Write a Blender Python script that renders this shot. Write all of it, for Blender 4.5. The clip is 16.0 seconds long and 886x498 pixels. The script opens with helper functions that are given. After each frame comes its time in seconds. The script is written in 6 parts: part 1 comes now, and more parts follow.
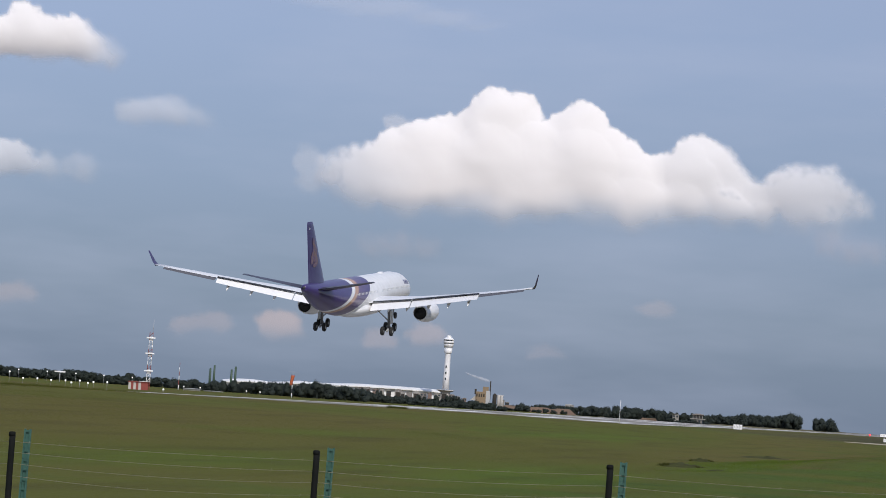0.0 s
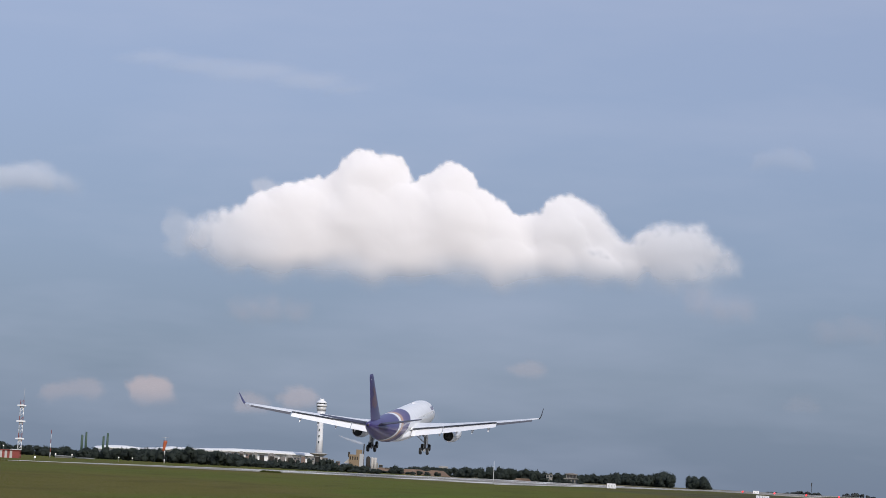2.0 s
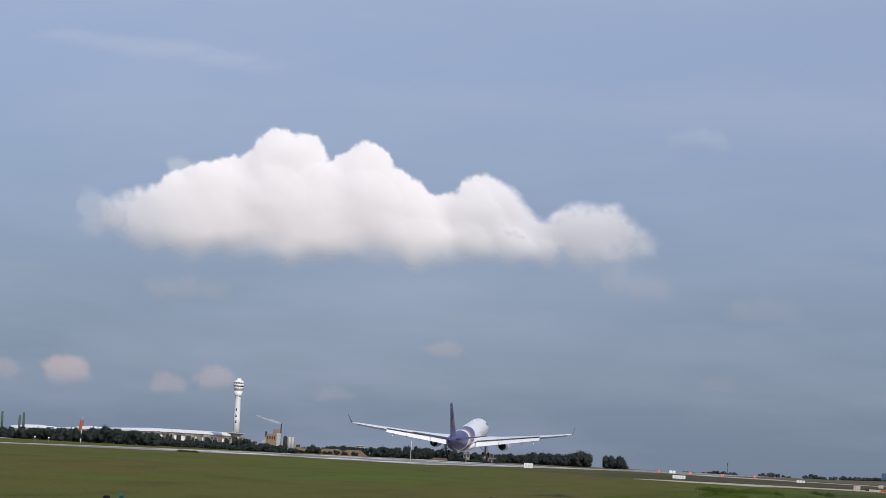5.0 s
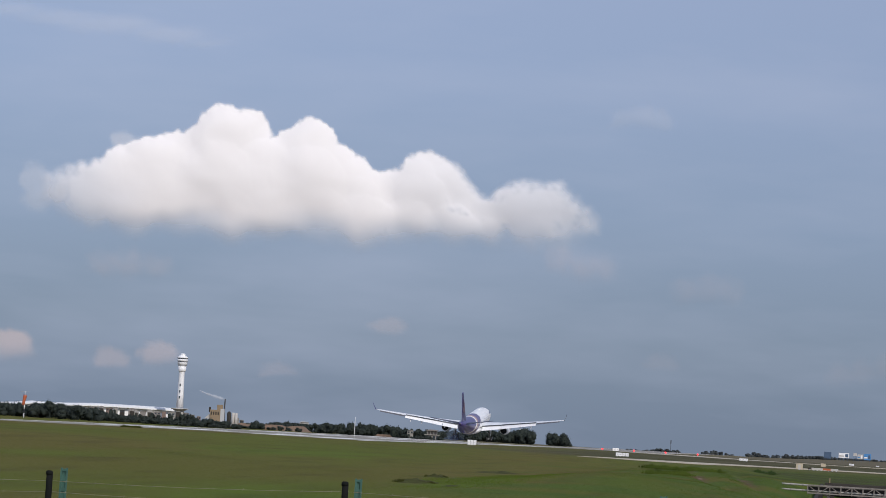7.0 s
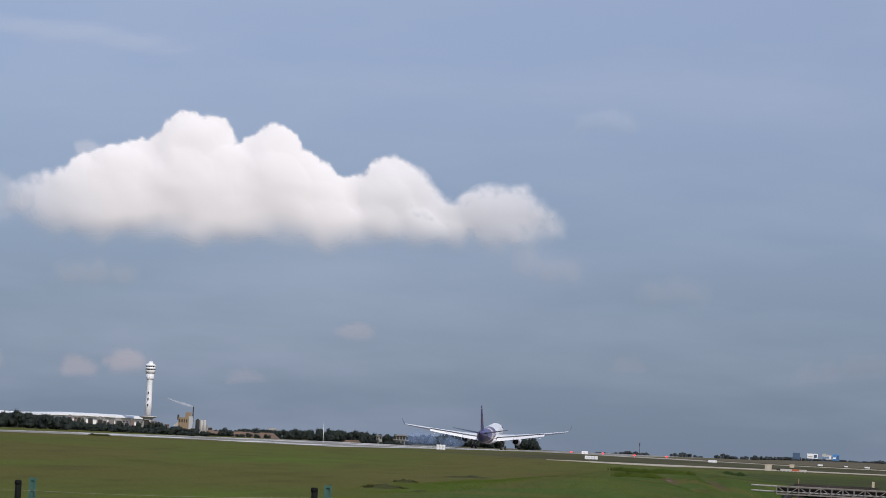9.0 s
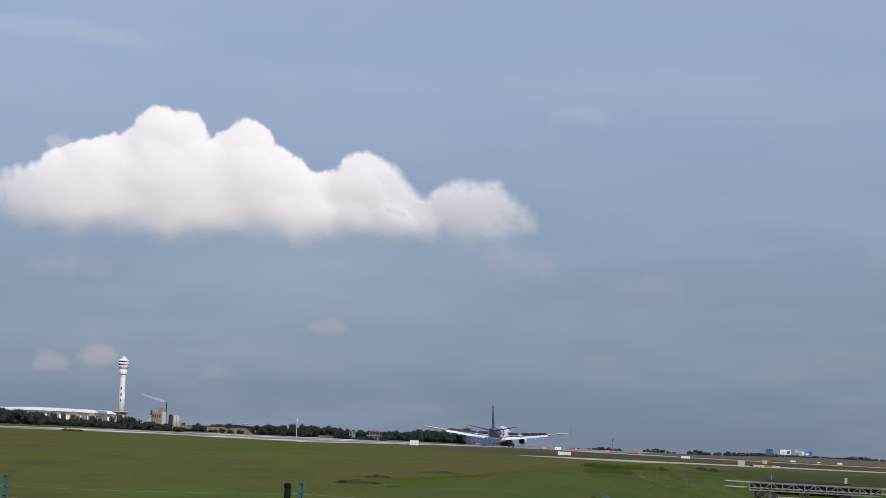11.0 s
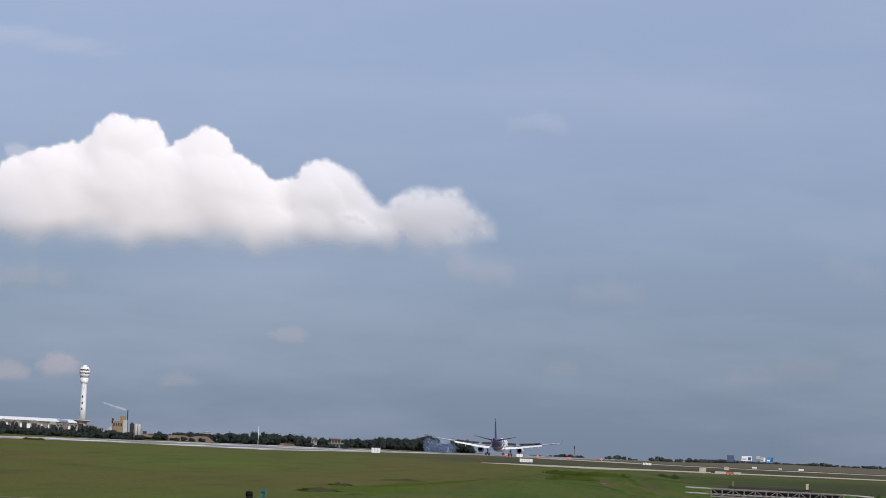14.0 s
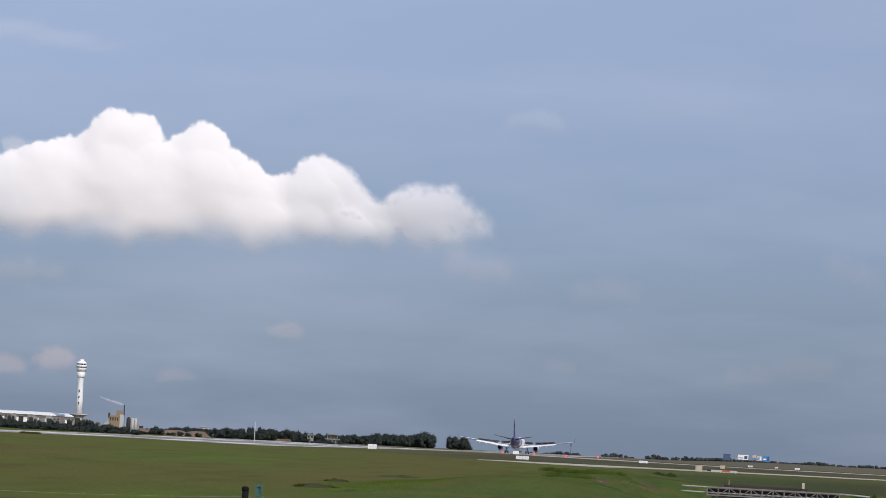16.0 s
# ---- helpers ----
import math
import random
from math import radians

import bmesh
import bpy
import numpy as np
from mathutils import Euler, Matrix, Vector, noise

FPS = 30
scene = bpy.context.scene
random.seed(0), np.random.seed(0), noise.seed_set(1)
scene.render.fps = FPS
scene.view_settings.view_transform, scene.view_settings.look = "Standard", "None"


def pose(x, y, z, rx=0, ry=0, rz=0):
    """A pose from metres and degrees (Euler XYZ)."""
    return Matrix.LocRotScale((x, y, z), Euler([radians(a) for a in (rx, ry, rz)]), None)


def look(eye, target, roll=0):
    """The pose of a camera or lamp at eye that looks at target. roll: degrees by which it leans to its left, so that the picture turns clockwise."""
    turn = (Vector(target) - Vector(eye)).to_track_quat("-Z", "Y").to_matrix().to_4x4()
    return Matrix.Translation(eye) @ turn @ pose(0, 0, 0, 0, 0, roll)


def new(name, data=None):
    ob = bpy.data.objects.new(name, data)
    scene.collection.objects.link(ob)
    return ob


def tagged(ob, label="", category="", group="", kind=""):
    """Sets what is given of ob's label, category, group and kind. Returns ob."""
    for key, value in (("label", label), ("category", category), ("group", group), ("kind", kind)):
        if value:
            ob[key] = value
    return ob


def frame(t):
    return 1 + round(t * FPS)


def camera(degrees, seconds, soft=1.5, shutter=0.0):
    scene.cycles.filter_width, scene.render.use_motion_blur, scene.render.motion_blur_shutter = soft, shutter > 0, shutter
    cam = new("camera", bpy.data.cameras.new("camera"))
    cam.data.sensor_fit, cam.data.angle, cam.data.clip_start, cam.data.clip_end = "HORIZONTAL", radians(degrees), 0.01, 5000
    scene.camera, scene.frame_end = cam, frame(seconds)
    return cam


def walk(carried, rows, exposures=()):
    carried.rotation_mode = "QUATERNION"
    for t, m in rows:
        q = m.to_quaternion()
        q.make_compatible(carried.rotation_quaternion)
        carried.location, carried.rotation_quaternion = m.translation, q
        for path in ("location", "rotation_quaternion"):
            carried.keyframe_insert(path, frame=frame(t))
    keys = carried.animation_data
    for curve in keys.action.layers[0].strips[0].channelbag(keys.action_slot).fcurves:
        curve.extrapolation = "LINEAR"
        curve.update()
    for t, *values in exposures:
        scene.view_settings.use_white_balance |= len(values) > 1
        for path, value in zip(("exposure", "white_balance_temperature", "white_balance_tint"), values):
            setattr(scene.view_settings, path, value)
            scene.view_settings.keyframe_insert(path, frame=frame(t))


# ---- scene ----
EYE = (0.0, 0.0, 3.0)
RUNWAY_X = -116.0


def heading(az, el, d=1000.0):
    """A point d metres from the eye, at az degrees to the right of the runway's line and el degrees up."""
    a, e = radians(az), radians(el)
    return Vector((d * math.sin(a) * math.cos(e), d * math.cos(a) * math.cos(e), EYE[2] + d * math.sin(e)))


# ---------------- camera ----------------
cam = camera(16.226, 16.0, soft=0.8)
PANS = [  # seconds, pan, tilt, roll in degrees
    (0, -12.429, 2.717, 4.075),
    (0.5, -11.508, 3.547, 4.059),
    (1, -10.663, 3.837, 3.638),
    (1.5, -10.427, 3.950, 3.386),
    (2, -10.130, 4.014, 3.204),
    (2.5, -9.690, 4.041, 2.990),
    (3, -9.445, 3.993, 3.032),
    (3.5, -9.305, 3.923, 3.110),
    (4, -9.053, 3.790, 3.060),
    (6.3, -7.857, 3.649, 3.691),
    (6.5, -7.726, 3.570, 3.698),
    (7, -7.548, 3.355, 3.489),
    (7.5, -7.395, 3.168, 3.456),
    (8, -7.211, 3.198, 3.578),
    (8.5, -7.033, 3.289, 3.216),
    (9, -6.943, 3.478, 2.863),
    (9.2, -6.925, 3.546, 2.933),
    (11.5, -6.346, 3.307, 2.834),
    (12, -6.260, 3.204, 2.737),
    (12.5, -6.181, 3.307, 2.709),
    (13, -6.137, 3.375, 2.667),
    (13.5, -5.986, 3.505, 2.842),
    (14, -5.744, 3.595, 2.751),
    (14.5, -5.595, 3.662, 2.902),
    (15, -5.624, 3.721, 2.691),
    (15.5, -5.694, 3.673, 2.900),
    (16, -5.699, 3.535, 3.134),
]
walk(cam, [(t, look(EYE, heading(a, e), r)) for t, a, e, r in PANS], [(0.0, 0.02), (7.5, -0.03), (12.5, 0.02), (14.0, 0.05), (16.0, 0.07)])

# ---------------- world and sun ----------------
SUN_DIR = Vector((0.42, -0.74, 0.62)).normalized()
world = bpy.data.worlds.new("sky")
scene.world = world
world.use_nodes = True
wn, wl = world.node_tree.nodes, world.node_tree.links
wn.clear()


def wnode(kind, **kw):
    n = wn.new(kind)
    for k, v in kw.items():
        n.inputs[k.replace("_", " ")].default_value = v
    return n


sky = wn.new("ShaderNodeTexSky")
sky.sky_type, sky.sun_disc = "NISHITA", False
sky.sun_elevation = math.asin(SUN_DIR.z)
sky.sun_rotation = math.atan2(SUN_DIR.x, SUN_DIR.y)
sky.air_density, sky.dust_density, sky.ozone_density = 1.0, 2.0, 2.0
sky_gain = wn.new("ShaderNodeVectorMath")
sky_gain.operation = "SCALE"
sky_gain.inputs["Scale"].default_value = 0.085
wl.new(sky.outputs[0], sky_gain.inputs[0])
coord = wn.new("ShaderNodeTexCoord")
sep = wn.new("ShaderNodeSeparateXYZ")
wl.new(coord.outputs["Generated"], sep.inputs[0])
# hazy air: blue-grey veil, deeper near the horizon
ramp = wn.new("ShaderNodeValToRGB")
ramp.color_ramp.elements[0].position, ramp.color_ramp.elements[0].color = 0.0, (0.194, 0.248, 0.348, 1)
ramp.color_ramp.elements[1].position, ramp.color_ramp.elements[1].color = 1.0, (0.295, 0.370, 0.569, 1)
for pos, c in ((0.03, (0.217, 0.285, 0.396)), (0.07, (0.265, 0.347, 0.507)), (0.115, (0.310, 0.395, 0.590)), (0.15, (0.330, 0.410, 0.611))):
    e = ramp.color_ramp.elements.new(pos)
    e.color = (*c, 1)
wl.new(sep.outputs["Z"], ramp.inputs[0])
veil = wn.new("ShaderNodeMix")
veil.data_type = "RGBA"
veil.inputs[0].default_value = 0.88
wl.new(sky_gain.outputs[0], veil.inputs[6])
wl.new(ramp.outputs[0], veil.inputs[7])
# thin streaks of high cloud
stretch = wn.new("ShaderNodeMapping")
stretch.inputs["Scale"].default_value = (5.0, 5.0, 22.0)
stretch.inputs["Rotation"].default_value = (0.0, 0.06, 0.0)
wl.new(coord.outputs["Generated"], stretch.inputs[0])
streak = wn.new("ShaderNodeTexNoise")
streak.inputs["Scale"].default_value = 1.7
streak.inputs["Detail"].default_value = 4.0
streak.inputs["Roughness"].default_value = 0.55
wl.new(stretch.outputs[0], streak.inputs["Vector"])
srange = wn.new("ShaderNodeMapRange")
srange.inputs["From Min"].default_value, srange.inputs["From Max"].default_value = 0.42, 0.78
srange.inputs["To Min"].default_value, srange.inputs["To Max"].default_value = 0.0, 0.30
wl.new(streak.outputs[0], srange.inputs[0])
smix = wn.new("ShaderNodeMix")
smix.data_type = "RGBA"
smix.inputs[7].default_value = (0.46, 0.51, 0.66, 1)
wl.new(srange.outputs[0], smix.inputs[0])
wl.new(veil.outputs[2], smix.inputs[6])
# the haze is brighter away from the runway's line
haze = wnode("ShaderNodeMapRange", From_Min=-0.36, From_Max=0.04, To_Min=1.07, To_Max=0.96)
wl.new(sep.outputs["X"], haze.inputs[0])
bg = wn.new("ShaderNodeBackground")
wl.new(smix.outputs[2], bg.inputs[0])
wl.new(haze.outputs[0], bg.inputs[1])
wout = wn.new("ShaderNodeOutputWorld")
wl.new(bg.outputs[0], wout.inputs[0])

lamp = new("sun", bpy.data.lights.new("sun", "SUN"))
lamp.data.energy, lamp.data.angle, lamp.data.color = 3.1, radians(0.6), (1.0, 0.94, 0.86)
lamp.matrix_world = look(SUN_DIR * 100, (0, 0, 0))


# ---------------- materials ----------------
def material(name, base, rough=0.6, metal=0.0, grain=0.0, scale=8.0, other=None, bump=0.0, big=0.0, bigscale=0.6, emit=None):
    """Principled surface with variation at two scales in object space."""
    m = bpy.data.materials.new(name)
    m.use_nodes = True
    n, l = m.node_tree.nodes, m.node_tree.links
    b = n["Principled BSDF"]
    b.inputs["Base Color"].default_value = (*base, 1)
    b.inputs["Roughness"].default_value = rough
    b.inputs["Metallic"].default_value = metal
    if rough >= 0.9:
        b.inputs["Specular IOR Level"].default_value = 0.08
    if emit:
        b.inputs["Emission Color"].default_value = (*emit[0], 1)
        b.inputs["Emission Strength"].default_value = emit[1]
    if grain or bump or big:
        tc = n.new("ShaderNodeTexCoord")
        fine = n.new("ShaderNodeTexNoise")
        fine.inputs["Scale"].default_value, fine.inputs["Detail"].default_value = scale, 6
        coarse = n.new("ShaderNodeTexNoise")
        coarse.inputs["Scale"].default_value, coarse.inputs["Detail"].default_value = bigscale, 4
        l.new(tc.outputs["Object"], fine.inputs["Vector"])
        l.new(tc.outputs["Object"], coarse.inputs["Vector"])
        o = other or tuple(c * 0.6 for c in base)
        r1 = n.new("ShaderNodeMapRange")
        r1.inputs["From Min"].default_value, r1.inputs["From Max"].default_value = 0.35, 0.7
        r1.inputs["To Max"].default_value = grain
        r2 = n.new("ShaderNodeMapRange")
        r2.inputs["From Min"].default_value, r2.inputs["From Max"].default_value = 0.38, 0.68
        r2.inputs["To Max"].default_value = big
        l.new(fine.outputs[0], r1.inputs[0])
        l.new(coarse.outputs[0], r2.inputs[0])
        mix1 = n.new("ShaderNodeMix")
        mix1.data_type = "RGBA"
        mix1.inputs[6].default_value, mix1.inputs[7].default_value = (*base, 1), (*o, 1)
        l.new(r1.outputs[0], mix1.inputs[0])
        mix2 = n.new("ShaderNodeMix")
        mix2.data_type = "RGBA"
        mix2.inputs[7].default_value = (*o, 1)
        l.new(mix1.outputs[2], mix2.inputs[6])
        l.new(r2.outputs[0], mix2.inputs[0])
        l.new(mix2.outputs[2], b.inputs["Base Color"])
        if bump:
            bp = n.new("ShaderNodeBump")
            bp.inputs["Strength"].default_value, bp.inputs["Distance"].default_value = bump, 0.05
            l.new(fine.outputs[0], bp.inputs["Height"])
            l.new(bp.outputs[0], b.inputs["Normal"])
    return m


def leafy(m):
    """Lets half of the light through thin leaves and blades."""
    n, l = m.node_tree.nodes, m.node_tree.links
    b = n["Principled BSDF"]
    tr, mx = n.new("ShaderNodeBsdfTranslucent"), n.new("ShaderNodeMixShader")
    l.new(b.inputs["Base Color"].links[0].from_socket, tr.inputs[0])
    mx.inputs[0].default_value = 0.5
    l.new(b.outputs[0], mx.inputs[1])
    l.new(tr.outputs[0], mx.inputs[2])
    l.new(mx.outputs[0], n["Material Output"].inputs[0])
    return m


def livery_material():
    """White paint with sweeping purple, white and gold bands round the rear fuselage, in the aircraft's own space."""
    m = material("livery", (0.80, 0.80, 0.82), 0.28)
    n, l = m.node_tree.nodes, m.node_tree.links
    b = n["Principled BSDF"]
    tc, sp = n.new("ShaderNodeTexCoord"), n.new("ShaderNodeSeparateXYZ")
    l.new(tc.outputs["Object"], sp.inputs[0])

    def op(kind, a, c=None):
        q = n.new("ShaderNodeMath")
        q.operation = kind
        for i, v in enumerate((a, c)):
            if v is None:
                continue
            if isinstance(v, (int, float)):
                q.inputs[i].default_value = v
            else:
                l.new(v, q.inputs[i])
        return q.outputs[0]

    down = op("MAXIMUM", op("DIVIDE", op("SUBTRACT", 7.8, sp.outputs["Z"]), 5.6), 0.0)
    s = op("ADD", sp.outputs["Y"], op("MULTIPLY", op("POWER", down, 1.7), 14.0))
    u = op("DIVIDE", op("ADD", s, 40.0), 60.0)
    wob = n.new("ShaderNodeTexNoise")
    wob.inputs["Scale"].default_value = 0.8
    l.new(tc.outputs["Object"], wob.inputs["Vector"])
    cr = n.new("ShaderNodeValToRGB")
    l.new(u, cr.inputs[0])
    el = cr.color_ramp.elements
    purple, white, gold = (0.050, 0.034, 0.150, 1), (0.82, 0.82, 0.83, 1), (0.50, 0.30, 0.20, 1)
    stops = ((0.0, purple), (0.478, purple), (0.482, white), (0.510, white), (0.514, gold), (0.540, gold), (0.556, (0.12, 0.075, 0.18, 1)), (0.664, purple), (0.668, white), (1.0, white))
    el[0].color, el[1].color = purple, white
    for pos, c in stops[1:-1]:
        e = el.new(pos)
        e.color = c
    dirt = n.new("ShaderNodeMix")
    dirt.data_type = "RGBA"
    dirt.blend_type = "MULTIPLY"
    r = n.new("ShaderNodeMapRange")
    r.inputs["From Min"].default_value, r.inputs["From Max"].default_value, r.inputs["To Max"].default_value = 0.4, 0.75, 0.22
    l.new(wob.outputs[0], r.inputs[0])
    l.new(r.outputs[0], dirt.inputs[0])
    l.new(cr.outputs[0], dirt.inputs[6])
    dirt.inputs[7].default_value = (0.55, 0.52, 0.5, 1)
    l.new(dirt.outputs[2], b.inputs["Base Color"])
    return m


def grass_material():
    m = material("grass", (0.05, 0.07, 0.02), 0.95)
    n, l = m.node_tree.nodes, m.node_tree.links
    b = n["Principled BSDF"]
    b.inputs["Specular IOR Level"].default_value = 0.1
    geo = n.new("ShaderNodeNewGeometry")

    def tex(scale, detail=5, sx=1.0, sy=1.0):
        mp = n.new("ShaderNodeMapping")
        mp.inputs["Scale"].default_value = (sx, sy, 1)
        l.new(geo.outputs["Position"], mp.inputs[0])
        t = n.new("ShaderNodeTexNoise")
        t.inputs["Scale"].default_value, t.inputs["Detail"].default_value = scale, detail
        l.new(mp.outputs[0], t.inputs["Vector"])
        return t.outputs[0]

    def rng(v, a, c, lo=0.0, hi=1.0):
        r = n.new("ShaderNodeMapRange")
        r.inputs["From Min"].default_value, r.inputs["From Max"].default_value = a, c
        r.inputs["To Min"].default_value, r.inputs["To Max"].default_value = lo, hi
        l.new(v, r.inputs[0])
        return r.outputs[0]

    def mix(fac, a, c):
        q = n.new("ShaderNodeMix")
        q.data_type = "RGBA"
        l.new(fac, q.inputs[0])
        for i, v in ((6, a), (7, c)):
            if isinstance(v, tuple):
                q.inputs[i].default_value = (*v, 1)
            else:
                l.new(v, q.inputs[i])
        return q.outputs[2]

    patch = rng(tex(0.05, 5, 1.0, 0.12), 0.43, 0.64)
    c = mix(patch, GRASS_DRY, GRASS_GREEN)
    c = mix(rng(tex(0.10, 6, 1.0, 0.14), 0.54, 0.70, 0, 0.85), c, GRASS_LUSH)
    c = mix(rng(tex(0.5, 7, 1.0, 0.12), 0.48, 0.75, 0, 0.6), c, GRASS_DARK)
    # wetter, greener growth along the drainage channel
    sp = n.new("ShaderNodeSeparateXYZ")
    l.new(geo.outputs["Position"], sp.inputs[0])
    wob = rng(tex(0.08, 4), 0.3, 0.7, -14, 14)
    ad = n.new("ShaderNodeMath")
    l.new(sp.outputs["X"], ad.inputs[0])
    l.new(wob, ad.inputs[1])
    near, far = rng(ad.outputs[0], -22, -6), rng(sp.outputs["Y"], 490, 400)
    wet = n.new("ShaderNodeMath")
    wet.operation = "MULTIPLY"
    l.new(near, wet.inputs[0])
    l.new(far, wet.inputs[1])
    c = mix(wet.outputs[0], c, mix(rng(tex(0.35, 6), 0.45, 0.75, 0, 0.8), GRASS_WET, (0.040, 0.066, 0.014)))
    # dry brown grass round the roads, and darker brown grass over the culvert
    def both(a, b2):
        q = n.new("ShaderNodeMath")
        q.operation = "MULTIPLY"
        l.new(a, q.inputs[0])
        l.new(b2, q.inputs[1])
        return q.outputs[0]

    c = mix(both(rng(ad.outputs[0], -85, -50, 0, 0.85), rng(sp.outputs["Y"], 430, 530)), c, mix(rng(tex(0.06, 5, 1.0, 0.2), 0.4, 0.6), (0.078, 0.070, 0.042), (0.054, 0.051, 0.026)))
    c = mix(both(rng(ad.outputs[0], -12, 2, 0, 0.8), both(rng(sp.outputs["Y"], 280, 300), rng(sp.outputs["Y"], 470, 380))), c, (0.044, 0.041, 0.016))
    # a lush soft patch beside the scrub heaps
    mp = n.new("ShaderNodeMapping")
    mp.inputs["Location"].default_value, mp.inputs["Scale"].default_value = (21.2 / 3.6, -186.0 / 30.0, 0), (1 / 3.6, 1 / 30.0, 0)
    l.new(geo.outputs["Position"], mp.inputs[0])
    dist = n.new("ShaderNodeVectorMath")
    dist.operation = "LENGTH"
    l.new(mp.outputs[0], dist.inputs[0])
    ragged = n.new("ShaderNodeMath")
    l.new(dist.outputs["Value"], ragged.inputs[0])
    l.new(rng(tex(0.9, 5, 1.0, 0.2), 0.2, 0.8, -0.55, 0.55), ragged.inputs[1])
    c = mix(rng(ragged.outputs[0], 1.15, 0.3, 0, 0.85), c, GRASS_LUSH)
    # paler tan ground far down the airfield
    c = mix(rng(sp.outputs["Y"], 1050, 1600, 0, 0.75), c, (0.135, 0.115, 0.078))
    # bare soil in the washed-out furrows of the bank
    for cx, cy, turn, half, long in ((-11.2, 246.0, 0.085, 0.7, 16.0), (-8.0, 262.0, 0.06, 0.8, 26.0), (-13.6, 285.0, 0.05, 0.6, 18.0)):
        m1, m2 = n.new("ShaderNodeMapping"), n.new("ShaderNodeMapping")
        m1.vector_type = "TEXTURE"
        m1.inputs["Location"].default_value, m1.inputs["Rotation"].default_value = (cx, cy, 0), (0, 0, turn)
        m2.inputs["Scale"].default_value = (1 / half, 1 / long, 0)
        l.new(geo.outputs["Position"], m1.inputs[0])
        l.new(m1.outputs[0], m2.inputs[0])
        far_off, worn = n.new("ShaderNodeVectorMath"), n.new("ShaderNodeMath")
        far_off.operation = "LENGTH"
        l.new(m2.outputs[0], far_off.inputs[0])
        l.new(far_off.outputs["Value"], worn.inputs[0])
        l.new(rng(tex(0.7, 5, 1.0, 0.3), 0.25, 0.75, -0.6, 0.6), worn.inputs[1])
        c = mix(rng(worn.outputs[0], 1.1, 0.3, 0, 0.8), c, (0.105, 0.066, 0.040))
    l.new(c, b.inputs["Base Color"])
    bp = n.new("ShaderNodeBump")
    bp.inputs["Strength"].default_value, bp.inputs["Distance"].default_value = 0.6, 0.3
    l.new(tex(2.2, 6), bp.inputs["Height"])
    l.new(bp.outputs[0], b.inputs["Normal"])
    return m


